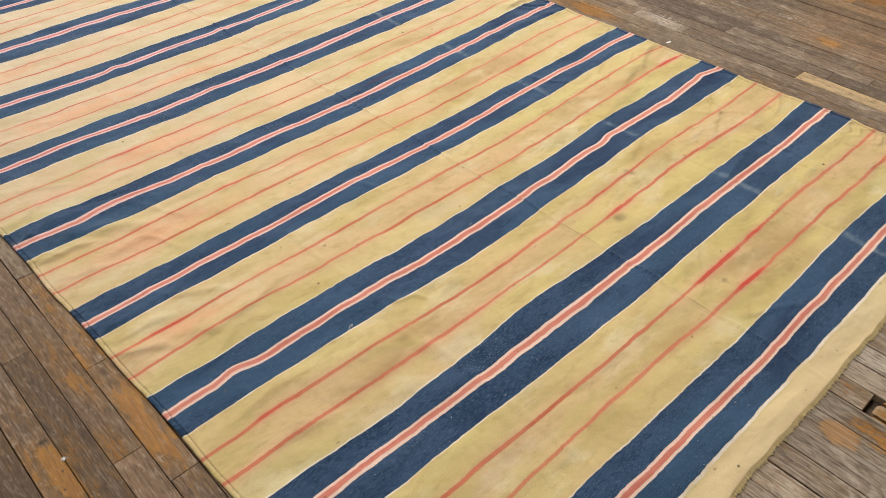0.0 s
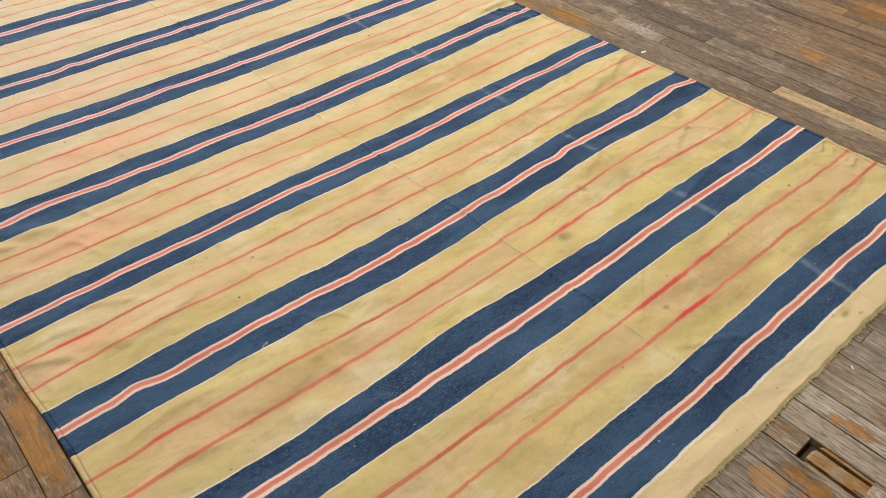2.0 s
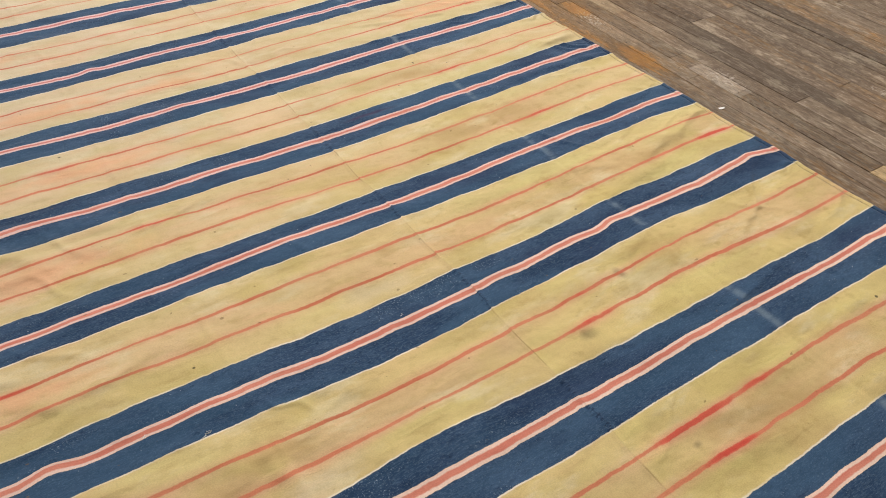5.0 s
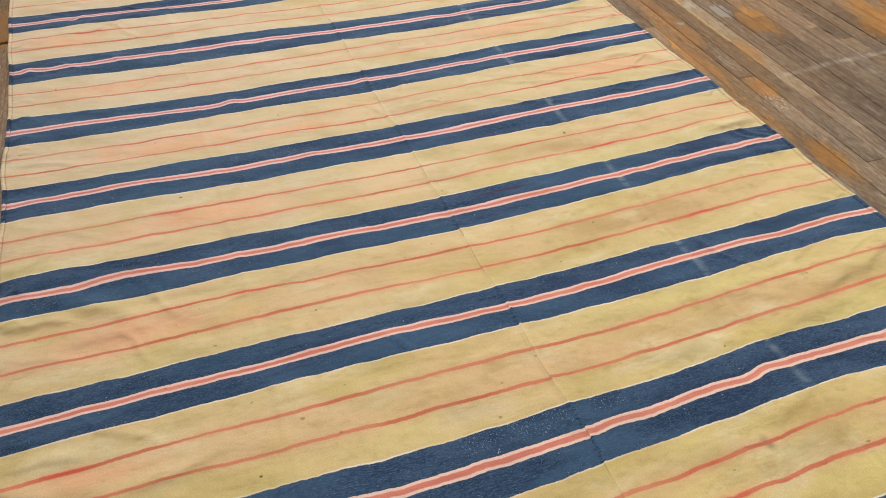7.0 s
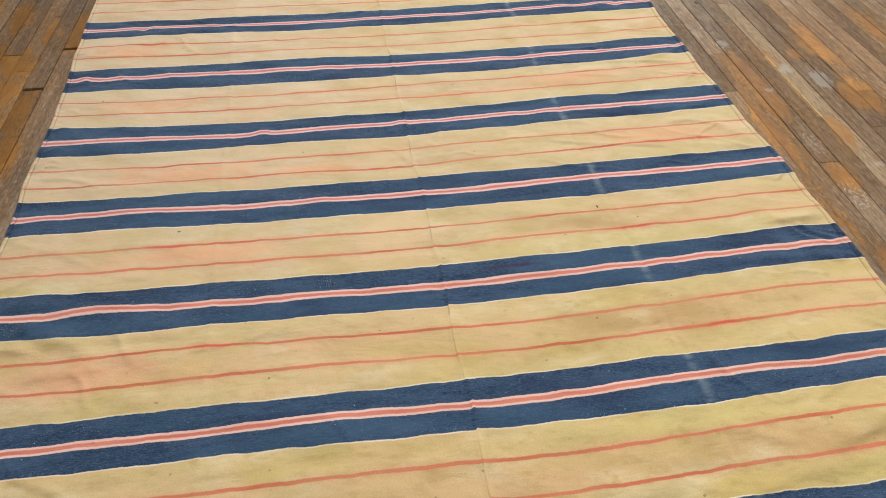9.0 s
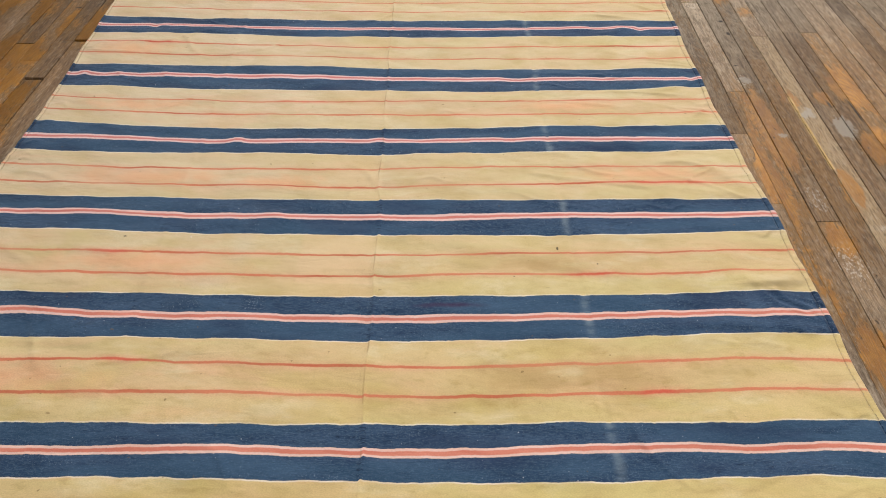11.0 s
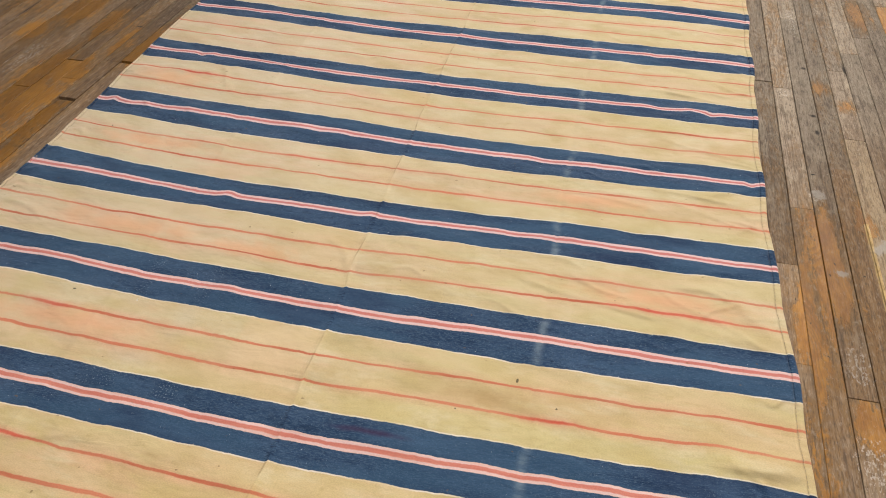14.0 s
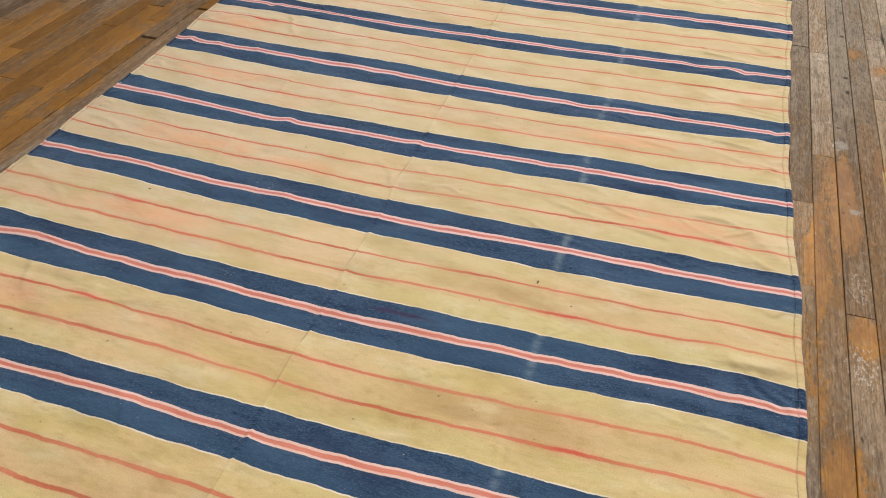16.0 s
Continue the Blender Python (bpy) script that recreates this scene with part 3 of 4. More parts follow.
    base = n.mix(n.mul(n.step(n.add(filler, n.add(n.mul(n.math("SUBTRACT", chips, 0.5), 1.9), n.mul(n.math("SUBTRACT", blotch, 0.5), 1.2))), 0.46, 0.72), 0.75), base, (0.350, 0.310, 0.262))

    # gouges, nail holes, cracks: the dark of their depth is painted, nothing is cut
    gouge = areas(((2.945, 3.19, 0.006, 0.09), (2.866, 3.25, 0.008, 0.03), (2.823, 4.365, 0.007, 0.06), (2.660, 4.34, 0.012, 0.012), (2.652, 3.95, 0.012, 0.012), (2.652, 3.83, 0.010, 0.020), (3.171, 2.773, 0.010, 0.035),
                   (-0.165, 4.044, 0.018, 0.008), (-0.750, 4.10, 0.006, 0.12), (-0.217, 1.443, 0.012, 0.008), (2.603, 3.545, 0.010, 0.005)))
    base = n.mix(n.mul(gouge, n.step(chips, 0.30, 0.50, 0.3, 0.95)), base, (0.022, 0.015, 0.010))
    pits = n.step(n.noise(n.xyz(n.mul(x, 62), n.mul(y, 34), 27.0), 1.0, 1.0, 0.5), 0.755, 0.80)
    base = n.mix(n.mul(pits, 0.8), base, (0.030, 0.021, 0.014))
    tone = n.step(n.math("FRACT", n.mul(rnd, 71.3)), 0.0, 1.0, 0.78, 1.22)
    base = n.mix(1.0, base, n.node("ShaderNodeCombineColor", tone, tone, tone).outputs[0], "MULTIPLY")
    n.bump(n.add(n.mul(fibre, -0.8), n.add(n.mul(streak, -0.6), n.add(n.mul(short, -0.6), n.mul(varnish, 0.5)))), 0.0018, 0.8)
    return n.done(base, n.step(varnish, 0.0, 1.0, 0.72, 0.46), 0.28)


def plain_material(name, colour, rough=0.8, vary=0.12, scale=20.0, specular=0.3, metal=0.0):
    n = Nodes(name)
    pos = n.node("ShaderNodeNewGeometry").outputs["Position"]
    f = n.noise(pos, scale, 4.0, 0.6)
    dark = tuple(c * (1 - vary * 2) for c in colour)
    n.bump(n.noise(pos, scale * 6, 2.0), 0.001, 0.4)
    return n.done(n.mix(n.step(f, 0.3, 0.7), colour, dark), rough, specular, metal)


def broken_material():
    """Torn pine: pale tan fibres with orange and grey runs along the board."""
    n = Nodes("broken_wood")
    sep = n.node("ShaderNodeSeparateXYZ", n.node("ShaderNodeNewGeometry").outputs["Position"])
    fine = n.noise(n.xyz(n.mul(sep.outputs[0], 300), n.mul(sep.outputs[1], 22), 1.0), 1.0, 4.0, 0.65)
    coarse = n.noise(n.xyz(n.mul(sep.outputs[0], 50), n.mul(sep.outputs[1], 14), 2.0), 1.0, 3.0, 0.6)
    col = n.mix(n.step(coarse, 0.42, 0.58), (0.360, 0.255, 0.150), (0.330, 0.170, 0.055))
    col = n.mix(n.step(coarse, 0.42, 0.32, 0.0, 0.8), col, (0.230, 0.185, 0.140))
    col = n.mix(n.step(fine, 0.48, 0.68, 0.0, 0.75), col, (0.110, 0.072, 0.042))
    n.bump(fine, 0.0006, 0.6)
    return n.done(col, 0.88, 0.2)


def lit_material(name, colour, strength):
    n = Nodes(name)
    n.put(n.bsdf.inputs["Emission Color"], (*colour, 1.0))
    n.put(n.bsdf.inputs["Emission Strength"], strength)
    return n.done(colour, 0.5)


CLOTH = cloth_material()
WOOD = wood_material()
THREAD = plain_material("cotton_thread", (0.70, 0.55, 0.285), 0.95, 0.10, 90.0, 0.1)
TAN_THREAD = plain_material("tan_thread", (0.60, 0.47, 0.30), 0.95, 0.2, 90.0, 0.1)
BLUE_THREAD = plain_material("blue_thread", (0.020, 0.045, 0.095), 0.95, 0.2, 90.0, 0.1)
BROKEN = broken_material()
SUBFLOOR = plain_material("dusty_subfloor", (0.125, 0.092, 0.066), 0.95, 0.3, 30.0, 0.1)
PLASTER = plain_material("grey_stand_in_plaster", (0.40, 0.39, 0.375), 0.9, 0.04, 3.0)
METAL = plain_material("white_enamel", (0.78, 0.78, 0.76), 0.4, 0.03, 8.0)
TUBE = lit_material("lit_diffuser", (1.0, 0.96, 0.90), 4.0)
LINT = plain_material("white_lint", (0.78, 0.76, 0.72), 0.9, 0.05, 200.0)


# ---- mesh helpers ----
def mesh_object(name, verts, faces, material, parent=None, smooth=False):
    me = bpy.data.meshes.new(name)
    me.from_pydata(verts, [], faces)
    me.materials.append(material)
    if smooth:
        me.polygons.foreach_set("use_smooth", [True] * len(me.polygons))
    me.update()
    ob = new(name, me)
    if parent:
        ob.parent = parent
    return ob


def part(name, bm, material, parent, label=""):
    me = bpy.data.meshes.new(name)
    bmesh.ops.recalc_face_normals(bm, faces=bm.faces)
    bm.to_mesh(me)
    bm.free()
    me.materials.append(material)
    ob = new(name, me)
    ob.parent = parent
    return tagged(ob, label)


def block(bm, x0, x1, y0, y1, z0, z1, bevel=0.0):
    made = bmesh.ops.create_cube(bm, size=1)["verts"]
    for w in made:
        w.co = (x0 + (w.co.x + 0.5) * (x1 - x0), y0 + (w.co.y + 0.5) * (y1 - y0), z0 + (w.co.z + 0.5) * (z1 - z0))
    if bevel:
        edges = list({e for w in made for e in w.link_edges})
        bmesh.ops.bevel(bm, geom=edges, offset=bevel, segments=2, affect="EDGES")
    return bm


# ---- the room ----
X0, X1, Y0, Y1, H = ROOM
floor = new("floor", None)
tagged(floor, "worn wooden strip floor with scraps of orange varnish", "floor", kind="structure")
part("subfloor", block(bmesh.new(), X0, X1, Y0, Y1, -0.20, -0.024), SUBFLOOR, floor)
# unseen walls and ceiling, added to close the room; their grey limits bounced light
for name, b in (("wall_west", (X0 - 0.2, X0, Y0 - 0.2, Y1 + 0.2)), ("wall_east", (X1, X1 + 0.2, Y0 - 0.2, Y1 + 0.2)),
                ("wall_south", (X0, X1, Y0 - 0.2, Y0)), ("wall_north", (X0, X1, Y1, Y1 + 0.2))):
    ob = part(name, block(bmesh.new(), *b, -0.2, H), PLASTER, None)
    tagged(ob, "plain grey wall, unseen, added to close the room", "wall", kind="structure")
tagged(part("ceiling", block(bmesh.new(), X0 - 0.2, X1 + 0.2, Y0 - 0.2, Y1 + 0.2, H, H + 0.2), PLASTER, None), "plain grey ceiling, unseen, added to close the room", "ceiling", kind="structure")


# an added fixture for each lamp, none of them in view
def ceiling_light():
    thing = new("ceiling_light", None)
    part("housing", block(bmesh.new(), -0.13, 0.13, -0.80, 0.80, -0.07, 0.0, 0.008), METAL, thing)
    part("diffuser", block(bmesh.new(), -0.10, 0.10, -0.76, 0.76, -0.105, -0.071, 0.012), TUBE, thing, "glowing white diffuser of the added batten light")
    return tagged(thing, "added white enamel batten light, out of view under the ceiling", "ceiling light", "ceiling lights")


first = ceiling_light()
first.matrix_basis = pose(*LAMPS[0], H)
for lx, ly in LAMPS[1:]:
    copy_thing(first, pose(lx, ly, H))

# ---- the rug ----
# sideways drift of each stripe, in millimetres, at these places across the cloth
ACROSS = [0.0, 0.15, 0.3, 0.6, 0.9, 1.2, 1.5, 1.8, 2.1, 2.29, 2.44]
DRIFT = {
    1: [-8, -9, -10, -13, -16, -19, -16, -16, -17, -16, -10],
    2: [10, 15, 13, 6, 1, -1, 1, 5, -2, 1, 3],
    3: [15, 18, 10, 8, -4, -2, 6, 23, 19, 29, 15],
    4: [2, 4, 5, 4, 5, -3, -3, 14, 14, 17, 11],
    5: [13, 4, 9, -2, -11, -16, -11, -4, 8, 10, 16],
    6: [9, 8, 8, -10, -16, -19, -13, -4, 0, 3, 9],
}
DRIFT.update({
    7: [-3, -9, -17, -28, -29, -24, -13, -7, -1, -2, 0],
    8: [13, 7, 4, -2, -9, -19, -19, -15, -11, -4, 2],
    9: [19, 17, 15, 1, -12, -18, -13, -7, 5, 14, 21],
    10: [37, 36, 32, 18, 2, -3, 0, 11, 17, 15, 12],
    11: [30, 30, 26, 20, 10, 5, 15, 38, 38, 29, 21],
})
# how far the blue of each stripe reaches beyond its centre line, on the far and near side, in millimetres
FAR = {
    1: [80, 80, 80, 81, 80, 78, 80, 86, 77, 74, 70],
    2: [85, 77, 70, 77, 96, 86, 78, 77, 80, 81, 84],
    3: [81, 72, 83, 82, 84, 87, 78, 80, 78, 75, 85],
    4: [78, 73, 72, 72, 70, 74, 76, 68, 67, 72, 76],
    5: [74, 86, 73, 79, 77, 82, 81, 76, 74, 85, 74],
    6: [91, 80, 76, 87, 86, 88, 86, 79, 81, 76, 79],
}
FAR.update({
    7: [98, 92, 85, 81, 76, 73, 69, 77, 80, 82, 83],
    8: [78, 79, 77, 78, 83, 81, 77, 76, 78, 78, 81],
    9: [84, 73, 64, 67, 74, 76, 76, 82, 79, 72, 67],
    10: [80, 72, 68, 64, 71, 84, 91, 83, 79, 82, 84],
    11: [80, 80, 80, 80, 80, 80, 80, 80, 80, 80, 80],
})
NEAR = {
    1: [72, 72, 73, 75, 75, 74, 79, 79, 82, 78, 79],
    2: [88, 93, 93, 93, 94, 94, 91, 93, 86, 91, 92],
    3: [77, 81, 74, 81, 84, 80, 76, 80, 84, 94, 80],
    4: [68, 71, 70, 70, 74, 72, 76, 88, 76, 76, 79],
    5: [81, 75, 89, 80, 78, 77, 80, 77, 75, 72, 78],
    6: [81, 82, 83, 82, 85, 83, 87, 93, 84, 78, 77],
}
NEAR.update({
    7: [79, 87, 86, 74, 76, 83, 81, 77, 75, 70, 64],
    8: [89, 88, 94, 101, 100, 93, 91, 90, 84, 75, 64],
    9: [77, 77, 78, 75, 75, 76, 78, 77, 79, 83, 82],
    10: [75, 81, 83, 86, 85, 84, 85, 91, 93, 89, 84],
    11: [80, 80, 80, 80, 80, 80, 80, 80, 80, 80, 80],
})
# the two thin red lines beyond each stripe, in millimetres out of even spacing, at these places
LINES_AT = [0, 0.2, 0.5, 0.9, 1.3, 1.7, 2.1, 2.44]
LINE_NEAR = {
    1: [0, 0, 6, 17, 9, 0, 2, 5],
    2: [7, 10, 10, -2, 8, 17, 6, 3],
    3: [-3, 9, 3, 4, -4, -3, 3, 3],
    4: [6, 4, 3, 8, -1, -1, 5, 0],
    5: [1, -6, -2, 1, -1, 5, 0, 3],
    6: [-9, -8, -12, -14, -15, -5, 4, -5],
}
LINE_NEAR.update({
    7: [4, 2, 9, 10, 10, 8, 3, 5],
    8: [12, 3, 0, -2, 1, -3, -6, -8],
    9: [1, 6, 2, 0, 0, 1, 1, 5],
    10: [0, 0, 0, 0, 0, 0, 0, 0],
    11: [0, 0, 0, 0, 0, 0, 0, 0],
})
LINE_FAR = {
    1: [0, 0, 3, 4, 5, 5, 3, -2],
    2: [-4, 3, -1, -8, -1, 4, 8, 8],
    3: [-4, -1, -1, 4, -1, 2, 9, 9],
    4: [3, 4, 10, 5, -5, -2, 2, -6],
    5: [-8, -7, -6, -3, -7, 1, -1, -5],
    6: [-6, 0, -12, -12, -6, -2, -8, -11],
}
LINE_FAR.update({
    7: [0, -4, -2, -2, 9, 8, 8, -3],
    8: [3, 3, -4, -5, -4, 0, -1, -1],
    9: [0, -3, -4, 1, 0, 2, 2, 2],
    10: [0, 0, 0, 0, 0, 0, 0, 0],
    11: [0, 0, 0, 0, 0, 0, 0, 0],
})
# low folds: start, end, height and half width in metres
FOLDS = [
    (1.80, 1.40, 2.16, 1.47, 0.012, 0.024), (1.90, 1.465, 2.30, 1.565, 0.013, 0.024), (1.80, 1.57, 2.00, 1.50, 0.006, 0.026), (2.20, 1.50, 2.42, 1.63, 0.009, 0.020), (2.16, 2.875, 2.36, 2.845, 0.007, 0.022),
    (2.32, 2.83, 2.43, 2.68, 0.009, 0.024), (2.02, 2.735, 2.38, 2.685, 0.009, 0.024), (1.70, 2.805, 2.12, 2.695, 0.006, 0.013), (2.26, 2.73, 2.42, 2.655, 0.006, 0.014), (2.18, 2.86, 2.30, 2.83, 0.006, 0.014),
    (2.32, 2.285, 2.45, 2.33, 0.011, 0.020), (2.30, 2.24, 2.38, 2.15, 0.006, 0.012), (1.96, 2.112, 2.44, 2.095, 0.011, 0.020), (2.36, 2.22, 2.42, 2.15, 0.010, 0.010),
]
FOLDS += [
    (2.26, 2.265, 2.44, 2.295, 0.010, 0.020), (0.01, 2.275, 0.14, 2.295, 0.013, 0.020), (0.13, 2.115, 0.36, 2.01, 0.011, 0.030), (0.04, 2.06, 0.17, 2.025, 0.013, 0.018), (0.10, 1.92, 0.40, 1.955, 0.010, 0.026),
    (0.06, 2.20, 0.24, 2.18, 0.010, 0.022), (0.36, 2.04, 0.58, 2.06, 0.006, 0.030), (0.03, 1.63, 0.17, 1.60, 0.010, 0.018), (0.04, 1.57, 0.13, 1.50, 0.008, 0.016), (0.20, 1.47, 0.55, 1.53, 0.010, 0.020),
    (0.60, 1.17, 0.62, 1.03, 0.006, 0.026), (0.42, 1.06, 0.60, 1.10, 0.006, 0.026), (0.72, 1.13, 0.86, 1.17, 0.006, 0.022), (0.10, 1.18, 0.38, 1.20, 0.006, 0.020),
]
FOLDS += [
    (0.10, 1.05, 0.30, 1.04, 0.004, 0.018), (2.10, 3.80, 2.36, 3.93, 0.005, 0.022), (2.20, 3.86, 2.28, 3.885, 0.004, 0.016), (2.28, 3.335, 2.42, 3.42, 0.008, 0.014), (2.34, 3.16, 2.44, 3.28, 0.006, 0.014),
    (0.05, 3.46, 0.13, 3.42, 0.004, 0.012), (0.16, 3.92, 0.26, 3.86, 0.005, 0.014), (0.36, 3.76, 0.46, 3.62, 0.005, 0.016), (0.06, 2.80, 0.20, 2.74, 0.006, 0.016), (1.58, 1.02, 1.70, 1.22, 0.008, 0.022),
    (1.70, 1.20, 1.84, 1.24, 0.007, 0.020), (2.02, 1.06, 2.18, 1.16, 0.006, 0.020), (2.28, 0.98, 2.44, 1.06, 0.007, 0.016), (0.85, 0.55, 1.00, 0.66, 0.007, 0.024),
]
FOLDS += [
    (1.10, 0.75, 1.30, 0.80, 0.005, 0.024), (2.30, 4.10, 2.44, 4.02, 0.006, 0.014), (0.60, 2.86, 0.64, 3.08, 0.0015, 0.020),
]
END0, END1 = 0.276, 5.30
# small wrinkles, most of them near the side hems
crumple = random.Random(77)
for _ in range(110):
    x = crumple.choice((crumple.uniform(0.03, 0.45), crumple.uniform(2.0, 2.41), crumple.uniform(1.6, 2.41), crumple.uniform(0.1, 2.3)))
    y, a, run = crumple.uniform(0.5, 5.1), crumple.gauss(0.0, 0.55), crumple.uniform(0.06, 0.22)
    FOLDS.append((x, y, x + run * math.cos(a), y + run * math.sin(a), crumple.uniform(0.0025, 0.0058), crumple.uniform(0.009, 0.018)))
for _ in range(40):
    x, y = crumple.choice((0.0, 2.39)), crumple.uniform(0.4, 5.2)
    FOLDS.append((x, y, x + 0.05, y + crumple.uniform(-0.02, 0.02), crumple.uniform(0.003, 0.009), crumple.uniform(0.008, 0.016)))
FOLDS += [(2.02, 3.31, 2.36, 3.30, 0.006, 0.013), (2.11, 3.28, 2.41, 3.17, 0.005, 0.013), (2.10, 3.65, 2.41, 3.54, 0.005, 0.014), (1.80, 3.24, 2.11, 3.22, 0.004, 0.014),
          (2.21, 3.55, 2.43, 3.53, 0.004, 0.011), (1.87, 2.83, 2.03, 2.78, 0.005, 0.014), (2.00, 3.99, 2.35, 3.95, 0.005, 0.014), (2.25, 3.20, 2.42, 3.16, 0.004, 0.010), (2.20, 2.72, 2.30, 2.82, 0.006, 0.012)]
FOLDS += [(0.03, 1.585, 0.26, 1.475, 0.003, 0.022), (0.24, 1.485, 0.42, 1.40, 0.004, 0.022), (0.56, 1.10, 0.72, 1.125, 0.004, 0.016)]


# places where a stripe's centre has been pulled out of line: stripe, place across, shift and half width
KINKS = [(8, 0.07, 0.014, 0.018), (8, 0.14, -0.007, 0.030), (9, 0.245, -0.011, 0.020), (9, 0.29, 0.008, 0.022), (9, 2.20, 0.011, 0.035), (9, 2.275, -0.012, 0.022), (8, 2.395, -0.015, 0.016), (10, 2.06, -0.007, 0.03),
         (7, 0.735, 0.013, 0.030), (7, 1.215, 0.010, 0.020), (5, 2.38, -0.006, 0.02), (5, 0.30, 0.005, 0.05), (5, 0.20, -0.002, 0.04),
         (3, 0.20, 0.010, 0.04), (3, 2.33, 0.013, 0.05), (3, 1.33, 0.007, 0.06), (3, 1.66, -0.007, 0.05), (3, 1.73, 0.006, 0.04), (2, 1.22, 0.006, 0.02)]


def wave(a, b, seed, knots):
    """Smooth random waves over the plane, about -1 to 1; knots gives waves per metre along x and y."""
    gen = np.random.default_rng(seed)
    out = np.zeros_like(a)
    for _ in range(14):
        kx, ky = gen.normal(0, knots[0]), gen.normal(0, knots[1])
        out += np.sin(2 * np.pi * (kx * a + ky * b) + gen.uniform(0, 6.28))
    return out / 4.0


def bend(u, places, values):
    """A smooth curve through the values at these places."""
    xs, ys = np.array(places), np.array(values, float)
    u = np.clip(u, xs[0], xs[-1])
    i = np.clip(np.searchsorted(xs, u) - 1, 0, len(xs) - 2)
    slope, h = np.gradient(ys, xs), (xs[1:] - xs[:-1])[i]
    t = (u - xs[i]) / h
    return ys[i] * (1 + 2 * t) * (1 - t) ** 2 + h * slope[i] * t * (1 - t) ** 2 + ys[i + 1] * t * t * (3 - 2 * t) + h * slope[i + 1] * t * t * (t - 1)


def drift(u, v):
    """How far the woven pattern wanders along the cloth: set at the middle and the edges of each blue stripe and at the two red lines."""
    out = np.zeros_like(v)
    for k in range(0, 13):
        j, m = min(max(k, 1), 11), min(max(k + 1, 1), 11)
        here, there = bend(u, ACROSS, DRIFT[j]), bend(u, ACROSS, DRIFT[m])
        far = here + bend(u, ACROSS, FAR[j]) - 80
        near = there - bend(u, ACROSS, NEAR[m]) + 80
        low = far * 0.6785 + near * 0.3215 + bend(u, LINES_AT, LINE_NEAR[j])
        high = far * 0.3215 + near * 0.6785 + bend(u, LINES_AT, LINE_FAR[j])
        off = v - (MID + (k - 7) * PITCH)
        knots = ((0.0, here), (0.080, far), (0.166, low), (0.2615, high), (0.3475, near), (PITCH, there))
        for (a, p), (b, q) in zip(knots, knots[1:]):
            f = (off - a) / (b - a)
            out = np.where((f >= 0) & (f < 1), (p * (1 - f) + q * f) * 0.001, out)
    return out


def lay(u, v):
    """Where the cloth's point (u, v) lies in the room."""
    dy = drift(u, v)
    for j, at, amount, reach in KINKS:
        dy += amount * np.exp(-(((u - at) / reach) ** 2)) * np.exp(-(((v - MID - (j - 7) * PITCH) / 0.030) ** 2))
    dy = dy + 0.0012 * wave(u, v, 1, (5.0, 2.0)) + 0.0010 * wave(u, v, 9, (11.0, 4.0))
    # the join of the two widths pulls the stripes a little
    pull = (np.sin(v * 31.0) * 0.35 + 0.5) * np.clip((v - 0.9) / 0.5, 0.15, 1)
    dy += pull * np.where(u < SEAM, -0.0045, 0.0038) * np.exp(-np.abs(u - SEAM) / 0.022)
    edge = 0.5 + 0.5 * np.cos(2 * np.pi * (v - MID) / PITCH)
    left = np.interp(v, (1.0, 2.7, 3.2, 3.9, 5.3), (0.017, -0.002, -0.002, -0.030, -0.036)) + 0.004 * edge + 0.0020 * wave(0 * v, v, 2, (1.0, 2.0))
    right = bend(v, (0.2, 1.0, 1.8, 2.24, 2.7, 3.12, 3.44, 3.82, 4.2, 4.5, 4.9, 5.4), (0.014, 0.016, 0.012, 0.010, 0.003, -0.012, -0.010, -0.002, 0.010, 0.014, 0.028, 0.030))
    right = right + 0.009 * edge + 0.0015 * wave(0 * v, v, 3, (1.0, 2.2))
    s = u / WIDTH
    x = u + left * (1 - s) + right * s + 0.0012 * wave(u, v, 4, (1.5, 2.5))
    # the raw ends are a little scalloped
    end = np.exp(-(((v - END0) / 0.04) ** 2)) + np.exp(-(((v - END1) / 0.04) ** 2))
    y = v + dy + 0.0016 * wave(u, 0 * v, 12, (8.0, 1.0)) * end
    z = 0.0052 + 0.0021 * (1 + 0.55 * wave(u, v, 5, (1.2, 1.6))) + 0.0020 * wave(u, v, 6, (1.6, 4.0)) + 0.0012 * wave(u, v, 8, (4.0, 6.0))
    bumpy = np.zeros_like(z)
    for x0, y0, x1, y1, h, w in FOLDS:
        ax, ay = x1 - x0, y1 - y0
        length = math.hypot(ax, ay)
        t = ((x - x0) * ax + (y - y0) * ay) / length ** 2
        side = ((x - x0) * -ay + (y - y0) * ax) / length + 0.010 * np.sin(t * 4 + x0 * 30)
        away = np.clip(np.abs(t - 0.5) - 0.32, 0, None) * length
        bumpy += 0.85 * h * np.exp(-((side / (w if h > 0.006 else 0.75 * w)) ** 2)) * np.exp(-((away / 0.05) ** 2))
    crease = 0.0025 * np.exp(-(((u - SEAM) / 0.006) ** 2)) - 0.0016 * np.exp(-(((u - 1.797) / 0.008) ** 2)) + 0.0015 * np.exp(-(((u - 0.615) / 0.010) ** 2))
    z = np.clip(z, 0.0036, None) + bumpy + crease
    tuck = (0.4 + 0.6 * np.clip(np.minimum(u, WIDTH - u) / 0.05, 0, 1)) * np.clip(np.minimum(v - END0, END1 - v) / 0.04, 0, 1)
    z = 0.0045 + (z - 0.0045) * tuck
    # shift folds towards the camera, so the raised pattern fits its view
    y = y - 0.8 * bumpy * tuck
    return x, y, z


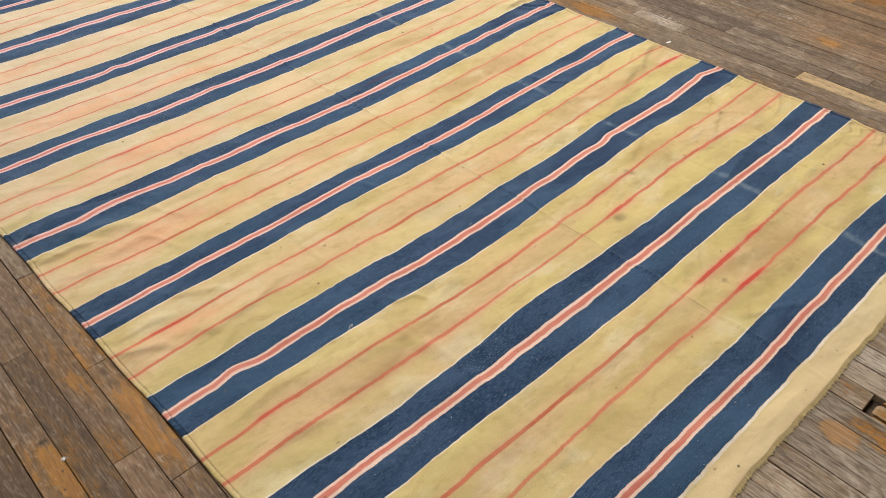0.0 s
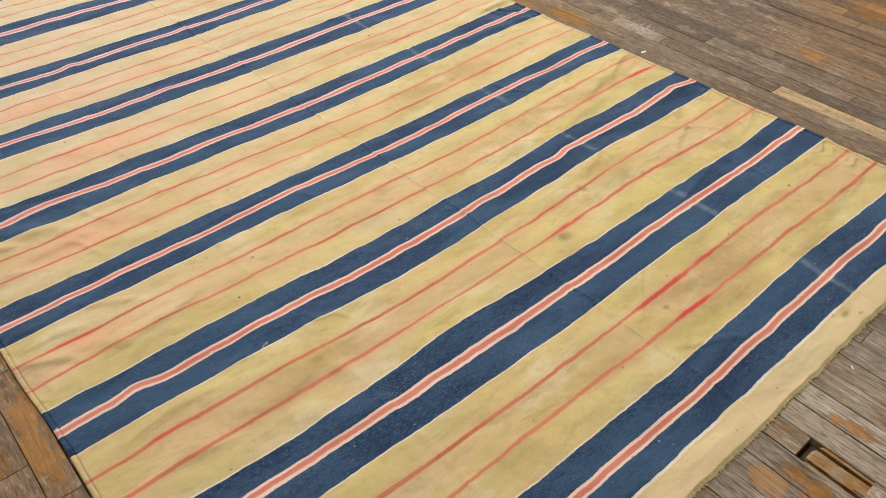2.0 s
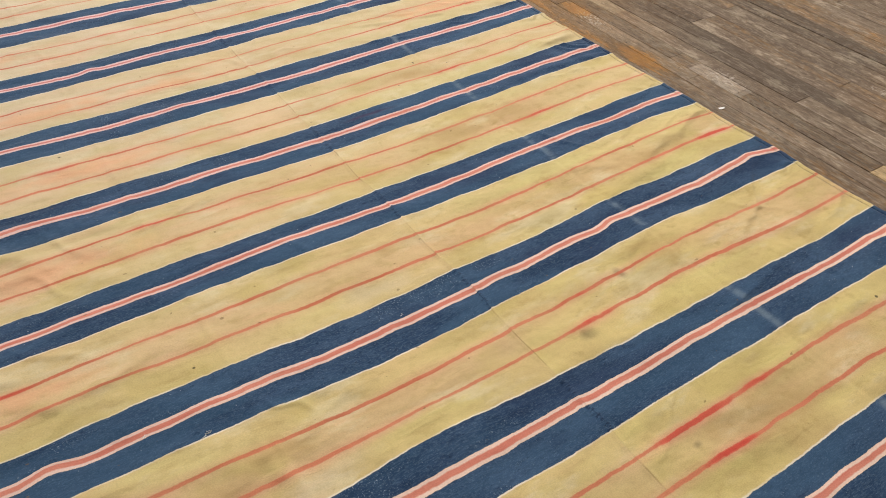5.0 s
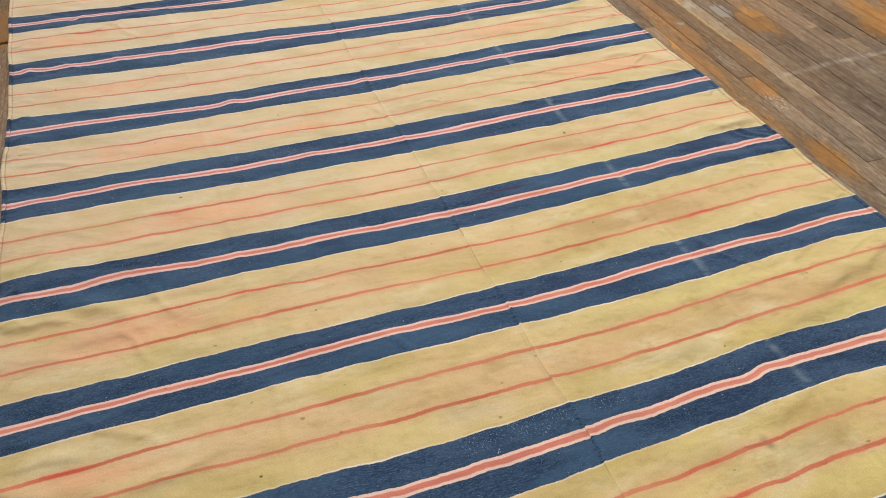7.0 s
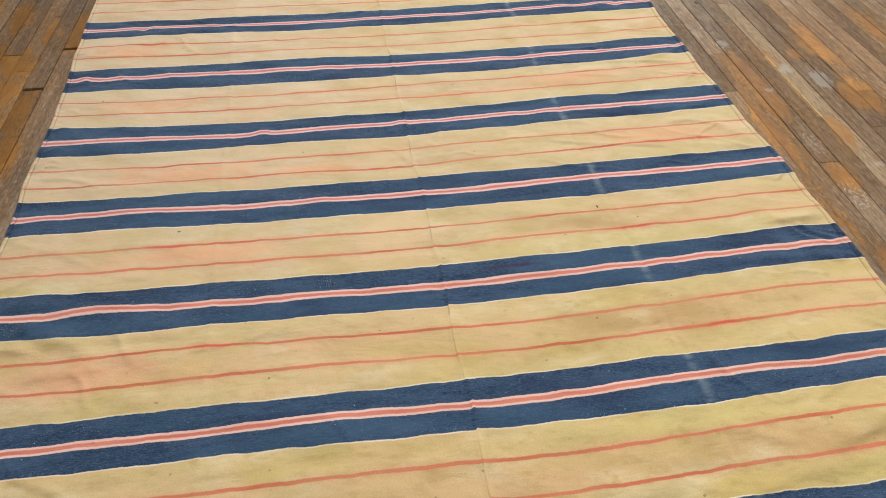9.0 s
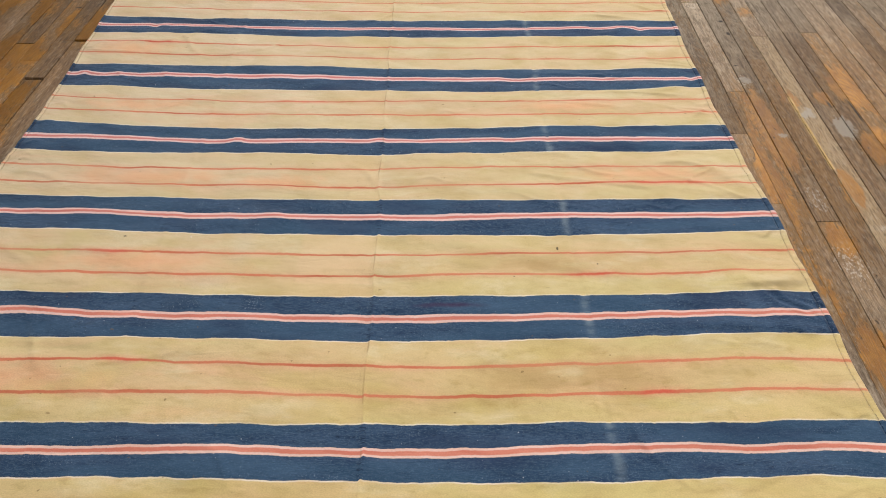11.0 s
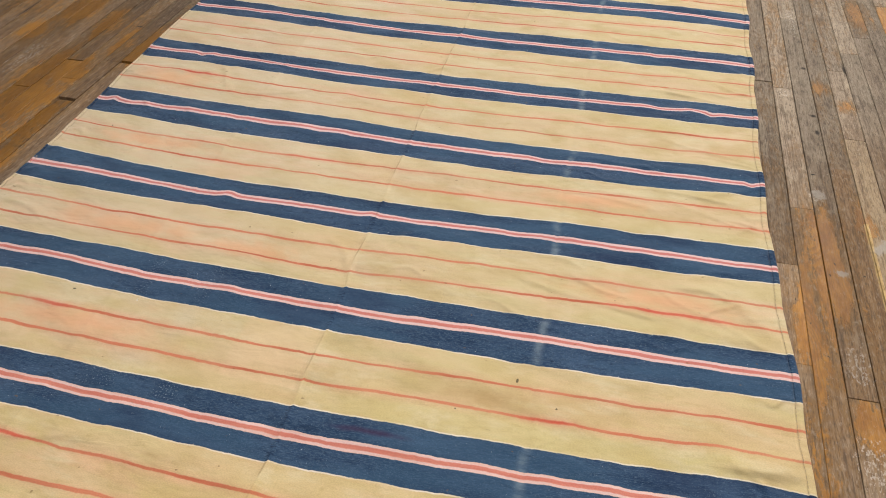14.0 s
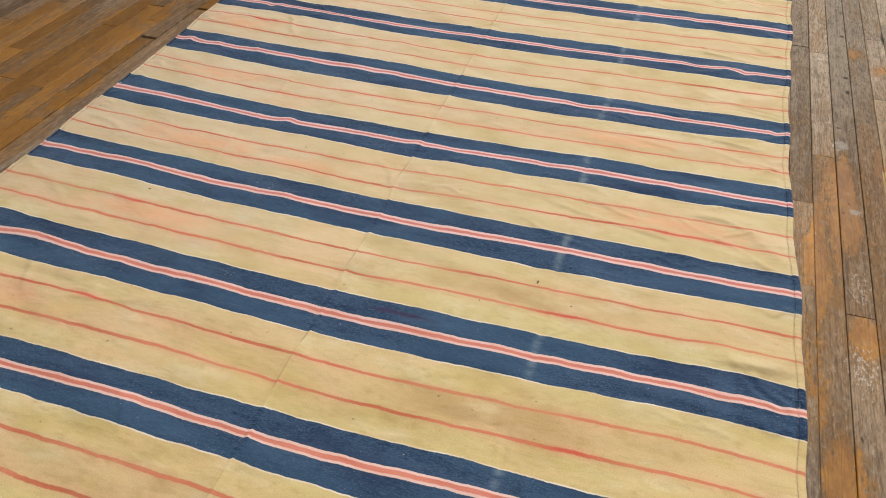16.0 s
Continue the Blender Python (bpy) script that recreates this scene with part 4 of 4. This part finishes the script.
def cloth_sheet(name, us, vs, parent, lift=None, label=""):
    """A sheet of cloth over the given widths and lengths, with thickness."""
    u, v = np.meshgrid(us, vs)
    x, y, z = lay(u, v)
    if lift is not None:
        pucker = 1 + 0.45 * np.sin(v * 300 + 3 * np.sin(v * 41)) + 0.25 * np.sin(v * 127 + 1.0)
        z = z + lift[None, :] * pucker
    nu, nv = len(us), len(vs)
    top = np.stack([x.ravel(), y.ravel(), z.ravel()], 1)
    low = top - (0, 0, 0.0032)
    n = nu * nv
    idx = np.arange(n).reshape(nv, nu)
    a, b, c, d = idx[:-1, :-1].ravel(), idx[:-1, 1:].ravel(), idx[1:, 1:].ravel(), idx[1:, :-1].ravel()
    faces = [np.stack([a, b, c, d], 1)]
    ring = np.concatenate([idx[0, :], idx[1:, -1], idx[-1, -2::-1], idx[-2:0:-1, 0]])
    under = np.arange(len(ring)) + n
    nxt, unx = np.roll(ring, -1), np.roll(under, -1)
    faces.append(np.stack([ring, under, unx, nxt], 1))
    me = bpy.data.meshes.new(name)
    verts = np.concatenate([top, low[ring]])
    polys = np.concatenate(faces)
    me.from_pydata(verts.tolist(), [], polys.tolist())
    me.materials.append(CLOTH)
    layer = me.uv_layers.new(name="cloth")
    cloth = np.stack([u.ravel(), v.ravel()], 1)
    cloth = np.concatenate([cloth, cloth[ring]])
    layer.data.foreach_set("uv", cloth[polys.ravel()].astype(np.float32).ravel())
    me.polygons.foreach_set("use_smooth", [True] * len(polys))
    me.update()
    ob = new(name, me)
    ob.parent = parent
    return tagged(ob, label)


rug = new("rug", None)
tagged(rug, "flat cotton rug with blue, red and straw stripes on the floorboards", "rug")
rows_v = np.arange(END0, END1, 0.0050)
cloth_sheet("field", np.linspace(0.012, WIDTH - 0.019, 440), rows_v, rug, None, "striped field of two woven widths")
HEMS = (0.012, 0.019)
for side, wide in enumerate(HEMS):
    across = np.linspace(0, wide, 13)
    roll = 0.0024 * np.sin(np.pi * across / wide) ** 0.7
    if side:
        across, roll = WIDTH - across[::-1], roll[::-1]
    cloth_sheet("side_hem", across, rows_v, rug, roll, "rolled and stitched side hem")


def stitches(side):
    """A running stitch along one hem: short raised threads, tan on the ground and blue on the bands."""
    gen = random.Random(5 + side)
    tan, dark = ([], []), ([], [])
    v = END0 + 0.02
    u = HEMS[0] - 0.0012 if side == 0 else WIDTH - HEMS[1] + 0.0015
    grid = np.linspace(END0, END1, 900)
    line = [w[:, 0] for w in lay(np.full((900, 1), u), grid[:, None])]
    while v < END1 - 0.02:
        run = gen.uniform(0.004, 0.010)
        off = abs((v - MID + PITCH / 2) % PITCH - PITCH / 2)
        verts, faces = dark if 0.013 < off < 0.081 else tan
        at = v + run * np.array([0.0, 0.5, 1.0])
        x, y, z = (np.interp(at, grid, w) for w in line)
        x[1] += gen.uniform(-0.001, 0.001)
        for j in range(3):
            h = 0.0016 if j == 1 else 0.0008
            verts += [(x[j] - 0.0010, y[j], z[j] + h - 0.0006), (x[j], y[j], z[j] + h + 0.0006), (x[j] + 0.0010, y[j], z[j] + h - 0.0006)]
        b = len(verts) - 9
        for j in (0, 3):
            faces += [(b + j, b + j + 1, b + j + 4, b + j + 3), (b + j + 1, b + j + 2, b + j + 5, b + j + 4)]
        v += run + gen.uniform(0.003, 0.009)
    tagged(mesh_object("stitching", *tan, TAN_THREAD, rug), "running stitch of tan thread", kind="stuff")
    tagged(mesh_object("stitching", *dark, BLUE_THREAD, rug), "running stitch of dark blue thread", kind="stuff")


stitches(0)
stitches(1)


def fringe(v_edge, way):
    """The raw end: short twisted warp ends in uneven little tufts."""
    gen = random.Random(11 if way < 0 else 12)
    verts, faces = [], []
    grid = np.linspace(0, WIDTH, 400)
    gx, gy, _ = lay(grid[None, :], np.full((1, 400), v_edge))

    def edge_at(u):
        return float(np.interp(u, grid, gx[0])), float(np.interp(u, grid, gy[0]))

    cols = int((WIDTH - 0.016) / 0.004)
    for j in range(cols + 1):
        uu = 0.008 + 0.004 * j
        x, y = edge_at(uu)
        reach = way * gen.uniform(0.005, 0.0085)
        verts += [(x, y - way * 0.003, 0.0030), (x + gen.uniform(-0.001, 0.001), y + reach, 0.0016)]
    faces += [(2 * j, 2 * j + 1, 2 * j + 3, 2 * j + 2) for j in range(cols)]
    u = 0.010
    drift = 0.0
    while u < WIDTH - 0.010:
        drift = 0.8 * drift + gen.gauss(0, 0.10)
        run = gen.uniform(0.009, 0.0165)
        x, y = edge_at(u)
        p = Vector((x, y - way * 0.002, 0.0056))
        r = gen.uniform(0.0011, 0.0016)
        start = len(verts)
        curl = gen.gauss(0, 0.25)
        for j in range(5):
            t = j / 4
            a = 0.1 + drift + curl * t
            q = p + Vector((math.sin(a) * run * t, way * math.cos(a) * run * t, -0.0028 * t))
            w = r * (1.0, 0.80, 0.85, 1.05, 0.75)[j]
            verts += [(q.x - w, q.y, q.z - 0.0009), (q.x - w * 0.5, q.y, q.z + 0.0007), (q.x + w * 0.5, q.y, q.z + 0.0007), (q.x + w, q.y, q.z - 0.0009)]
        for j in range(4):
            b = start + 4 * j
            faces += [(b + m, b + m + 1, b + m + 5, b + m + 4) for m in range(3)]
        faces.append((start + 16, start + 17, start + 18, start + 19))
        u += gen.choice((0.0030, 0.0036, 0.0044, 0.0062)) * gen.uniform(0.85, 1.15)
    ob = mesh_object("fringe", verts, faces, THREAD, rug, smooth=True)
    tagged(ob, "short frayed cotton fringe", kind="stuff")


fringe(END0, -1)
fringe(END1 - 0.006, 1)


# ---- small loose bits ----
def fluff(name, x, y, z, size, seed, label, material=LINT, stout=0.055):
    """A few crossing fibres of lint."""
    gen = random.Random(seed)
    bm = bmesh.new()
    for _ in range(4):
        a = gen.uniform(0, 6.28)
        pts, r = [], size * stout
        p = Vector((gen.uniform(-0.3, 0.3) * size, gen.uniform(-0.3, 0.3) * size, r))
        for j in range(5):
            pts.append(p.copy())
            a += gen.gauss(0, 0.7)
            p += Vector((math.cos(a), math.sin(a), gen.uniform(-0.1, 0.25))) * size * 0.26
            p.z = max(p.z, r)
        rings_ = []
        for q in pts:
            rings_.append([bm.verts.new(q + Vector((r * math.cos(t), r * math.sin(t) * 0.6, r * math.sin(t)))) for t in (0, 2.1, 4.2)])
        for g, h in zip(rings_, rings_[1:]):
            for j in range(3):
                bm.faces.new((g[j], g[(j + 1) % 3], h[(j + 1) % 3], h[j]))
    ob = part(name, bm, material, None)
    ob.location = (x, y, z)
    return tagged(ob, label, "lint")


def on_rug(x, y):
    return float(lay(np.array([[x]]), np.array([[y]]))[2][0, 0])


for k, (x, y, size) in enumerate(((0.516, 1.231, 0.012), (0.40, 1.29, 0.008), (1.02, 0.395, 0.007), (1.05, 1.31, 0.006), (0.70, 2.46, 0.005))):
    fluff("lint", x, y, on_rug(x, y) + 0.001, size, 20 + k, "wisp of white lint on the striped rug")
fluff("lint", -0.20, 1.365, 0.0, 0.009, 31, "crumb of white fluff on the bare floorboards", LINT, 0.20)


def paper_scrap(x, y, turn, long, wide, label):
    """A torn strip of paper, curled up at one end."""
    steps, verts = 8, []
    for j in range(steps + 1):
        f = j / steps
        lift = 0.0006 + 0.32 * long * max(f - 0.35, 0.0) ** 2
        across = wide * (0.35 + 0.65 * math.sin(math.pi * (0.15 + 0.7 * f))) * (0.9 + 0.2 * (j % 2))
        for side in (-0.5, 0.5):
            for thick in (0.0, 0.0005):
                verts.append(((f - 0.5) * long * 0.92, side * across, lift + thick))
    faces = []
    for j in range(steps):
        a, b = 4 * j, 4 * j + 4
        faces += [(a + 1, a + 3, b + 3, b + 1), (a, b, b + 2, a + 2), (a, a + 1, b + 1, b), (a + 2, b + 2, b + 3, a + 3)]
    faces += [(0, 2, 3, 1), (4 * steps, 4 * steps + 1, 4 * steps + 3, 4 * steps + 2)]
    ob = mesh_object("paper_scrap", verts, faces, LINT)
    ob.matrix_basis = pose(x, y, 0.0012, 0, 0, turn)
    return tagged(ob, label, "paper scrap")


paper_scrap(1.560, 0.212, 60, 0.013, 0.0045, "curl of white paper on the bare floorboards")
paper_scrap(2.508, 1.580, -25, 0.022, 0.011, "torn white scrap beside the edge of the rug")

# ---- floorboards ----

def boundary(k):
    """The k-th joint between rows of boards, at y = 2.5."""
    bow = 0.013 * math.exp(-(((k + 2) / 8) ** 2))
    if k >= 0:
        return 1.331 + bow + 0.0725 * min(k, 16) + 0.0745 * max(k - 16, 0)
    return 1.331 + bow - 0.0717 * min(-k, 19) - 0.0742 * max(-k - 19, 0)


HOLE_ROW = -1
CUTS = {15: [3.045, 4.195, 1.227], 16: [4.15], 17: [2.553, 1.79], 18: [1.068, 0.42, 1.625], 19: [3.81], 20: [1.472, 0.842], 21: [4.70], 23: [1.458], 24: [1.187], -20: [3.735, 1.862], -21: [3.415], -23: [3.70], -19: [1.145, 1.58], -1: [0.172, 0.022]}
GAPS = {(-20, 3.735): 0.010, (-21, 3.415): 0.014, (-23, 3.70): 0.006, (15, 4.195): 0.006}
SUNK = {(-20, 3.735): -0.003, (-21, 3.415): -0.003}
gen = random.Random(3)


def board(k, y0, y1, dz=0.0):
    """One board as vertices and faces: bevelled top edges and slightly uneven height."""
    a0, a1 = boundary(k) + gen.uniform(0.0003, 0.0018), boundary(k + 1) - gen.uniform(0.0003, 0.0018)
    e, low = 0.0011, -0.021
    tilt, up = gen.gauss(0, 0.00035), gen.gauss(0, 0.0004) + dz
    y0, y1 = y0 + 0.0006, y1 - 0.0006

    def p(s, y, z):
        return (s + SLANT * (y - 2.5), y, z)
    top0, top1 = up - tilt, up + tilt
    verts = [p(a0, y0, low), p(a1, y0, low), p(a1, y1, low), p(a0, y1, low),
             p(a0, y0, top0 - e), p(a1, y0, top1 - e), p(a1, y1, top1 - e), p(a0, y1, top0 - e),
             p(a0 + e, y0 + e, top0), p(a1 - e, y0 + e, top1), p(a1 - e, y1 - e, top1), p(a0 + e, y1 - e, top0)]
    faces = [(8, 9, 10, 11)]
    for i in range(4):
        j = (i + 1) % 4
        faces += [(i, j, j + 4, i + 4), (i + 4, j + 4, j + 8, i + 8)]
    return verts, faces


near_boards, far_v, far_f = [], [], []
k = -68
while boundary(k + 1) < X1 - 0.15:
    cuts = [Y0 + 0.01]
    y = Y0 + gen.uniform(0.2, 1.3)
    fixed = CUTS.get(k, [])
    while y < Y1 - 0.15:
        if all(abs(y - c) > 0.28 for c in fixed):
            cuts.append(y)
        y += gen.choice((1.3, 1.8, 2.4, 3.0) if 2.3 < boundary(k) < 2.72 else (0.6, 0.9, 1.2, 1.6, 2.0, 2.5)) * gen.uniform(0.85, 1.15)
    cuts = sorted(cuts + fixed) + [Y1 - 0.01]
    if k in (18,):
        cuts = [c for c in cuts if not 0.42 < c < 1.068]
    for y0, y1 in zip(cuts, cuts[1:]):
        if k == HOLE_ROW and abs(y1 - 0.172) < 1e-6:
            continue            # the board has broken out here
        end = y1 - GAPS.get((k, y1), 0.0)
        v, f = board(k, y0, end, SUNK.get((k, y1), 0.0))
        xm = boundary(k) + 0.035
        shown = (-1.5 < xm < 0.09 or 2.36 < xm < 4.4) and y1 > 0.4 and y0 < 6.0 or (0.0 < xm < 2.6 and y0 < 0.30 and y1 > -0.05)
        if shown and len(near_boards) < 300:
            near_boards.append((v, f))
        else:
            b = len(far_v)
            far_v += v
            far_f += [tuple(i + b for i in g) for g in f]
    k += 1
for v, f in near_boards:
    c = np.mean(np.array(v)[:4], axis=0)
    c[2] = 0.0
    ob = mesh_object("board", [tuple(np.array(q) - c) for q in v], f, WOOD, floor)
    ob.location = c
tagged(mesh_object("boards", far_v, far_f, WOOD, floor), "worn floorboards", kind="stuff")


# the broken place: splintered remains of a board in the open slot
def splinter(s0, s1, y0, y1, top, seed):
    gen2 = random.Random(seed)
    verts, faces = [], []
    steps, in0, in1 = 22, 0.002, 0.002
    for j in range(steps + 1):
        y = y0 + (y1 - y0) * j / steps
        in0 = min(max(in0 + gen2.gauss(0, 0.0004), 0.0), 0.004)
        in1 = min(max(in1 + gen2.gauss(0, 0.0004), 0.0), 0.004)
        ragged = 0.75 if j in (0, steps) else 1.0
        c = (s0 + s1) / 2
        a, b = c + (s0 + in0 - c) * ragged, c + (s1 - in1 - c) * ragged
        z = top + gen2.gauss(0, 0.0003) - (0.004 if j == steps else 0.0)
        dx = SLANT * (y - 2.5)
        verts += [(a + dx, y, -0.0235), (b + dx, y, -0.0235), (b + dx - 0.001, y, z), (a + dx + 0.001, y, z + 0.001)]
    for j in range(steps):
        b = 4 * j
        faces += [(b + i, b + (i + 1) % 4, b + 4 + (i + 1) % 4, b + 4 + i) for i in range(4)]
    faces += [(0, 1, 2, 3), (4 * steps + 3, 4 * steps + 2, 4 * steps + 1, 4 * steps)]
    ob = mesh_object("splinter", verts, faces, BROKEN, floor)
    return tagged(ob, "splintered remains of a broken board")


h0, h1 = boundary(HOLE_ROW), boundary(HOLE_ROW + 1)
splinter(h0 + 0.010, h0 + 0.054, 0.000, 0.154, -0.003, 41)
splinter(h0 + 0.0555, h1 - 0.0015, 0.000, 0.146, -0.001, 42)
splinter(h0 + 0.001, h0 + 0.011, 0.010, 0.150, -0.007, 44)
splinter(h0 + 0.014, h0 + 0.034, 0.010, 0.046, 0.000, 45)
